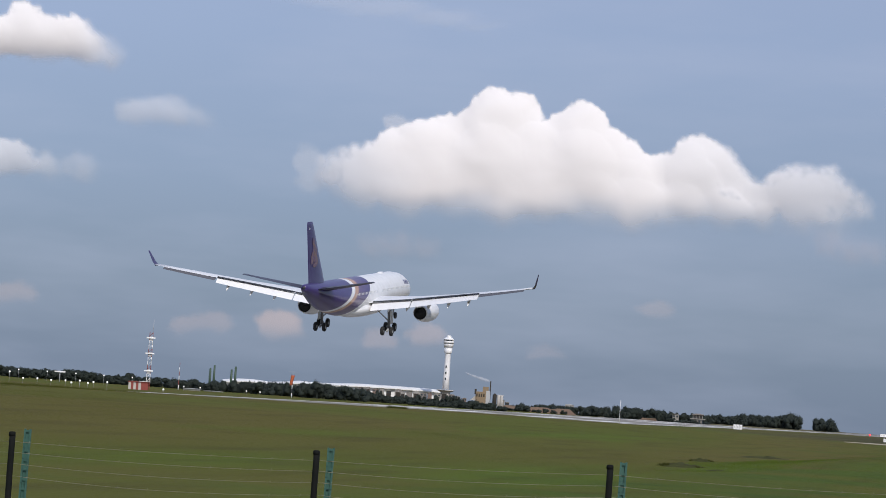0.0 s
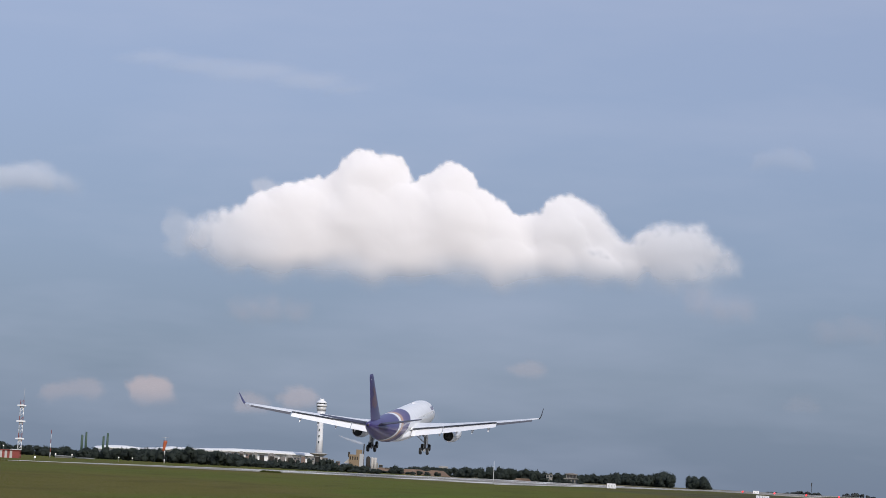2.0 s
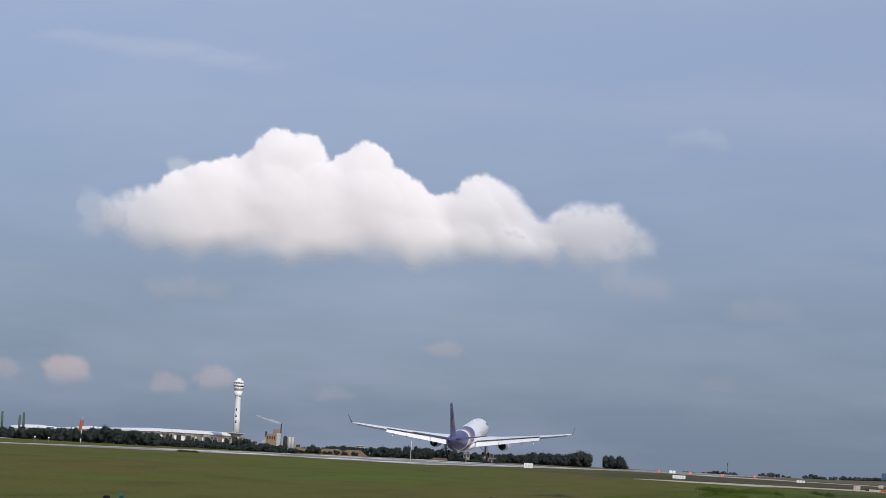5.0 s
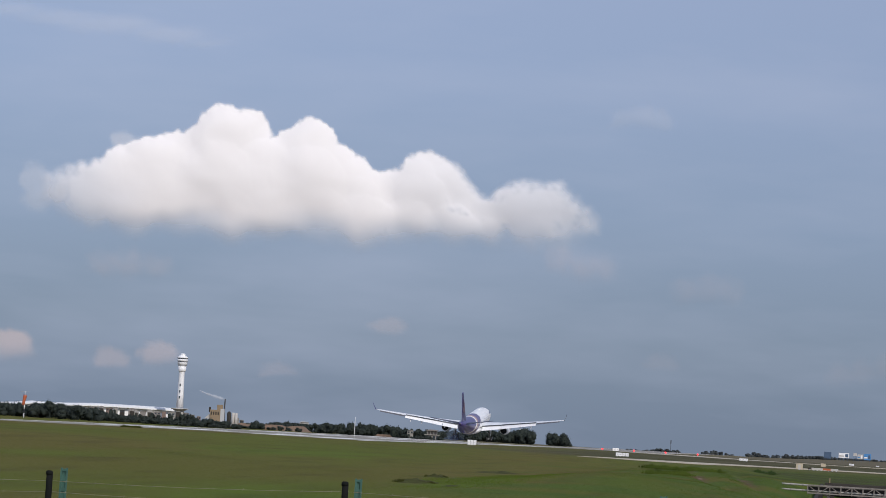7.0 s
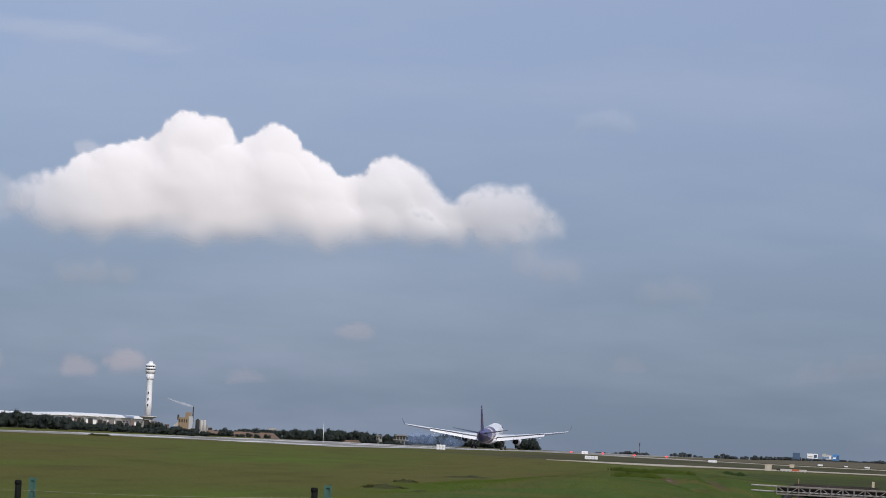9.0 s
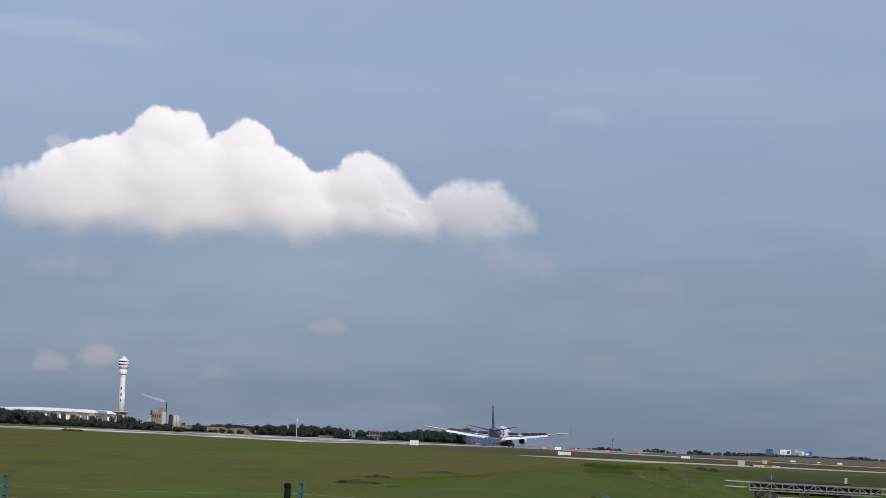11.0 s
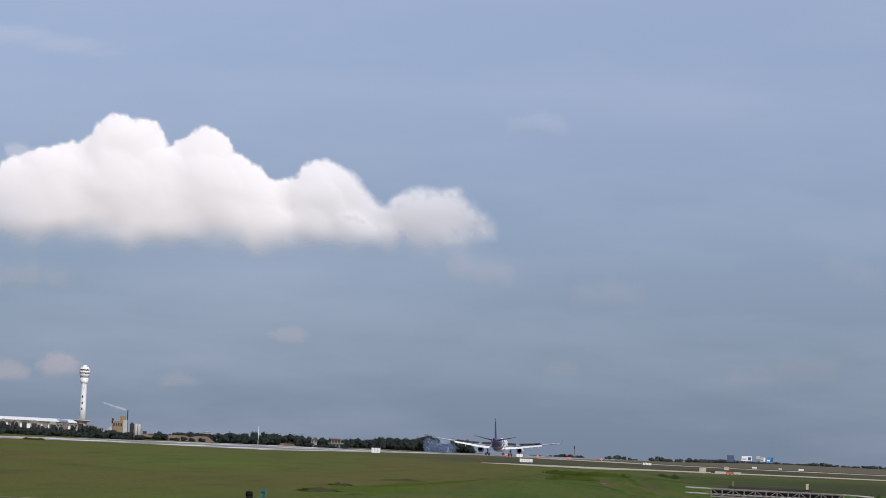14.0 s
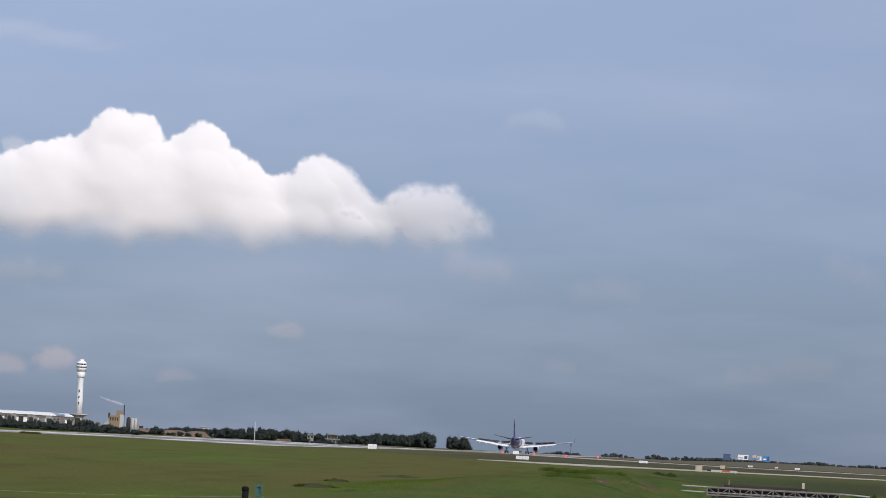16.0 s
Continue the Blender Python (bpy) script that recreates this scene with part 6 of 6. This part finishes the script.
# ---------------- fence ----------------
F_DIR, F_RIGHT = Vector((-0.1219, 0.9925, 0)), Vector((0.9925, 0.1219, 0))
POST_TOPS = ((-12.85, 2.32), (-9.85, 2.33), (-6.86, 2.35), (-3.85, 2.383), (-1.0, 2.45), (1.95, 2.463), (4.95, 2.47), (7.95, 2.47))


def fence_at(s, back=0.0):
    p = F_DIR * (30.0 + back) + F_RIGHT * (s - 0.06)
    return p.x, p.y, ground_height(p.x, p.y)


def fence_post(s, top):
    x, y, g = fence_at(s)
    t = thing("fence_post", pose(x, y, g, 0, 0, 7), "black round fence post with worn cap", "fence post", "fence posts")
    h = top - g
    lean = -0.03
    bm = bmesh.new()
    loft(bm, [ring((lean * f + 0.006 * math.sin(7 * f), 0, h * f), 0.031, 0.031, 12, "z") for f in (-0.05, 0.2, 0.45, 0.62, 0.8, 0.93, 1.0)])
    part("shaft", bm, "post", t)
    part("cap", lathe(((h - 0.03, 0.034), (h + 0.004, 0.034), (h + 0.014, 0.02)), 12, (lean, 0)), "post", t, "worn post cap")
    x, y, g = fence_at(s + 0.075, 0.12)
    t = thing("fence_upright", pose(x, y, g, 0, 0.6, 7), "green painted slotted steel fence upright", "fence post", "green uprights")
    h = top + 0.045 - g
    for k in (-0.026, 0.026):
        part("rail", boxed(k - 0.009, -0.01, -0.05, k + 0.009, 0.01, h), "green_post", t, smooth=False)
    for i in range(12):
        z = h - 0.02 - i * 0.095
        part("rung", boxed(-0.026, -0.006, z - 0.012, 0.026, 0.006, z + 0.012), "green_post", t, smooth=False)
    part("web", boxed(-0.022, 0.011, 0.0, 0.022, 0.016, h - 0.03), "green_post", t, smooth=False)


for s, top in POST_TOPS:
    fence_post(s, top)
for k, drop in enumerate((0.085, 0.19, 0.30, 0.42)):
    t = thing("fence_wire", pose(0, 0, 0), "thin slack strand of barbed fence wire", "wire", "fence wires")
    pts = []
    for (s0, z0), (s1, z1) in zip(POST_TOPS, POST_TOPS[1:]):
        for i in range(10):
            f = i / 10
            x, y, g = fence_at(s0 + (s1 - s0) * f, 0.04)
            pts.append(Vector((x, y, z0 + (z1 - z0) * f - drop - (0.02 + 0.012 * k) * 4 * f * (1 - f))))
    bm = bmesh.new()
    loft(bm, [[p + Vector((0, 0.0026 * math.cos(a), 0.0026 * math.sin(a))) for a in (0.5, 2.6, 4.7)] for p in pts])
    part("strand", bm, "wire", t)
    bm = bmesh.new()
    for p, q in zip(pts, pts[1:]):
        for f in (0.45,):
            c = p.lerp(q, f)
            rod(bm, c + Vector((-0.006, 0, -0.016)), c + Vector((0.006, 0, 0.016)), 0.0014, n=3)
    tagged(part("barbs", bm, "wire", t), kind="stuff")


# ---------------- bird and tyre smoke ----------------
def build_bird():
    t = thing("bird", pose(-40, 20, 10), "small dark bird in fast flight", "bird")
    part("body", loft(bmesh.new(), [ring((0, y, 0), r, r * 0.9, 10) for y, r in ((0.10, 0.004), (0.085, 0.016), (0.05, 0.024), (0.0, 0.026), (-0.06, 0.016), (-0.10, 0.012), (-0.13, 0.002))]), "bird", t)
    for s in (-1, 1):
        bm = bmesh.new()
        loft(bm, [[(s * x, y, z), (s * x, y - c * 0.5, z + 0.006), (s * x, y - c, z), (s * x, y - c * 0.5, z - 0.004)] for x, y, c, z in ((0.015, 0.045, 0.075, 0.005), (0.06, 0.055, 0.06, 0.03), (0.11, 0.03, 0.045, 0.05), (0.155, -0.01, 0.012, 0.055))])
        BIRD_WINGS.append(part("wing", bm, "bird", t))
    part("tail", loft(bmesh.new(), [[(-0.012, -0.10, 0), (0, -0.10, 0.004), (0.012, -0.10, 0), (0, -0.10, -0.004)], [(-0.03, -0.17, 0), (0, -0.16, 0.003), (0.03, -0.17, 0), (0, -0.16, -0.003)]]), "bird", t)
    return t


BIRD_WINGS = []
bird = build_bird()


def smoke_puff(seed, rx, rz, density):
    """A thin lumpy veil of tyre smoke."""
    bm = bmesh.new()
    bmesh.ops.create_icosphere(bm, subdivisions=3, radius=1.0)
    for v in bm.verts:
        n = noise.noise(v.co * 1.4 + Vector((seed, 0, 0))) * 0.45 + noise.noise(v.co * 3.1 + Vector((0, seed, 0))) * 0.2
        v.co *= 1.0 + n
        v.co.x *= rx
        v.co.y *= rx
        v.co.z *= rz
    ob = part("tyre_smoke", bm, "smoke")
    at = ob.data.attributes.new("thickness", "FLOAT", "POINT")
    at.data.foreach_set("value", [density] * len(ob.data.vertices))
    return tagged(ob, "thin bluish drifting puff of tyre smoke over the runway", "smoke", "tyre smoke")


PUFFS = []
rnd = random.Random(5)
for i in range(16):  # first touch of the wheels
    PUFFS.append((smoke_puff(i * 1.7, rnd.uniform(1.6, 3.6), rnd.uniform(0.9, 2.1), 0.055), RUNWAY_X + rnd.choice((-4.3, 5.3)) + rnd.uniform(-1.5, 1.5), 965 + i * 3, 6.5 + 0.08 * i, rnd.uniform(0.6, 3.0), 9.6))
for i in range(18):  # after the brakes bite
    PUFFS.append((smoke_puff(20 + i * 1.3, rnd.uniform(1.3, 2.8), rnd.uniform(1.4, 2.8), 0.040), RUNWAY_X + 2 + rnd.uniform(-5, 3), 1180 + i * 3, 8.9 + 0.08 * i, rnd.uniform(1.0, 3.4), 14.6))


# ---------------- motion ----------------
FLIGHT = [  # seconds, distance along the runway, height of the wheels on the ground, pitch
    (0.0, 467.0, 12.85, 5.15), (0.5, 503.0, 11.1, 5.2), (1.0, 539.0, 9.4, 5.4), (1.5, 575.0, 7.8, 5.8), (2.0, 611.3, 6.4, 6.2), (2.5, 647.5, 5.25, 6.6), (3.0, 684, 4.3, 6.7),
    (3.5, 720, 3.5, 6.6), (4.0, 756, 3.0, 6.6), (5.0, 829, 2.4, 6.5), (6.0, 901, 1.95, 6.3), (6.5, 937, 1.75, 6.1), (7.0, 973, 1.5, 5.8), (7.5, 1009, 1.15, 5.4), (8.0, 1045, 0.85, 4.9),
    (9.0, 1118, 0.25, 3.8), (10.0, 1189, -0.12, 2.4), (11.5, 1295, -0.47, 0.8), (12.5, 1362, -0.64, 0.2), (14.0, 1462, -0.73, 0.0), (15.0, 1530, -0.78, 0.0), (16.0, 1603, -0.84, 0.0)]


BIRD_PATH = ((1.2, -17.0, 7.24), (1.3, -12.47, 6.17), (1.4, -7.52, 6.2), (1.5, -2.78, 6.88))


def motions():
    walk(airliner, [(t, pose(RUNWAY_X, y, z, p, 0, 0)) for t, y, z, p in FLIGHT])
    for g in GEARS:  # legs stretched in the air, pressed in on the ground
        walk(g, [(0, pose(0, 0, -0.72)), (6.0, pose(0, 0, -0.72)), (7.0, pose(0, 0, -0.5)), (8.2, pose(0, 0, -0.5)), (10.0, pose(0, 0, -0.42)), (16, pose(0, 0, -0.4))])
    for b, gx in BOGIES:
        walk(b, [(t, pose(gx, 0.1, 0.71 + drop, tilt)) for t, drop, tilt in ((0, -0.72, 17.0), (6.0, -0.72, 17.0), (7.0, -0.5, 8.0), (8.2, -0.50, -4.0), (10.0, -0.42, -2.0), (16, -0.4, 0.0))])
    for w, s in WINGS:  # the wings bend up in flight and sink once the lift is gone
        up, down = pose(0, 0, 0), pose(-s * 0.25, 0, 0.12, 0, s * 2.5, 0)
        walk(w, [(0, up), (8.0, up), (11.0, down), (16, down)])
    for sp, rest in SPOILERS:
        walk(sp, [(0, rest), (9.1, rest), (10.2, rest @ Matrix.Rotation(radians(-42), 4, "X")), (16, rest @ Matrix.Rotation(radians(-42), 4, "X"))])

    for ob, turn in DRIFTING:  # the clouds drift slowly aside with the wind
        walk(ob, [(0, pose(0, 0, 0)), (16, pose(0, 0, 0, 0, 0, turn))])
    pts = [(t, heading(a, e, 46.0)) for t, a, e in BIRD_PATH]
    step0, step1 = pts[1][1] - pts[0][1], pts[3][1] - pts[2][1]
    rows = [(0.0, pts[0][1] - step0 * 12)] + pts + [(2.0, pts[3][1] + step1 * 5), (3.0, pts[3][1] + step1 * 15), (16.0, pts[3][1] + step1 * 16)]
    walk(bird, [(t, pose(p.x, p.y, p.z, 12, -25, -90)) for t, p in rows])
    for w in BIRD_WINGS:
        walk(w, [(0, pose(0, 0, 0)), (1.2, pose(0, 0, 0, 0, 10)), (1.3, pose(0, 0, 0, 0, -18)), (1.4, pose(0, 0, 0, 0, 22)), (1.5, pose(0, 0, 0, 0, -10)), (16, pose(0, 0, 0))])
    for ob, x, y, t0, up, t1 in PUFFS:  # each puff swells up from the ground, drifts aside and settles
        g = ground_height(x, y)
        low = g - 6.5
        walk(ob, [(0, pose(x, y, low)), (t0 - 0.05, pose(x, y, low)), (t0 + 0.5, pose(x - 0.6, y, g + up * 0.7)), ((t0 + t1) / 2, pose(x - 2.0, y, g + up, 0, 0, 20)), (t1, pose(x - 4.5, y + 2, g + up * 1.1, 0, 0, 35)), (t1 + 1.0, pose(x - 6.0, y + 2, low, 0, 0, 40)), (16.01, pose(x - 6.0, y + 2, low, 0, 0, 40))])


motions()
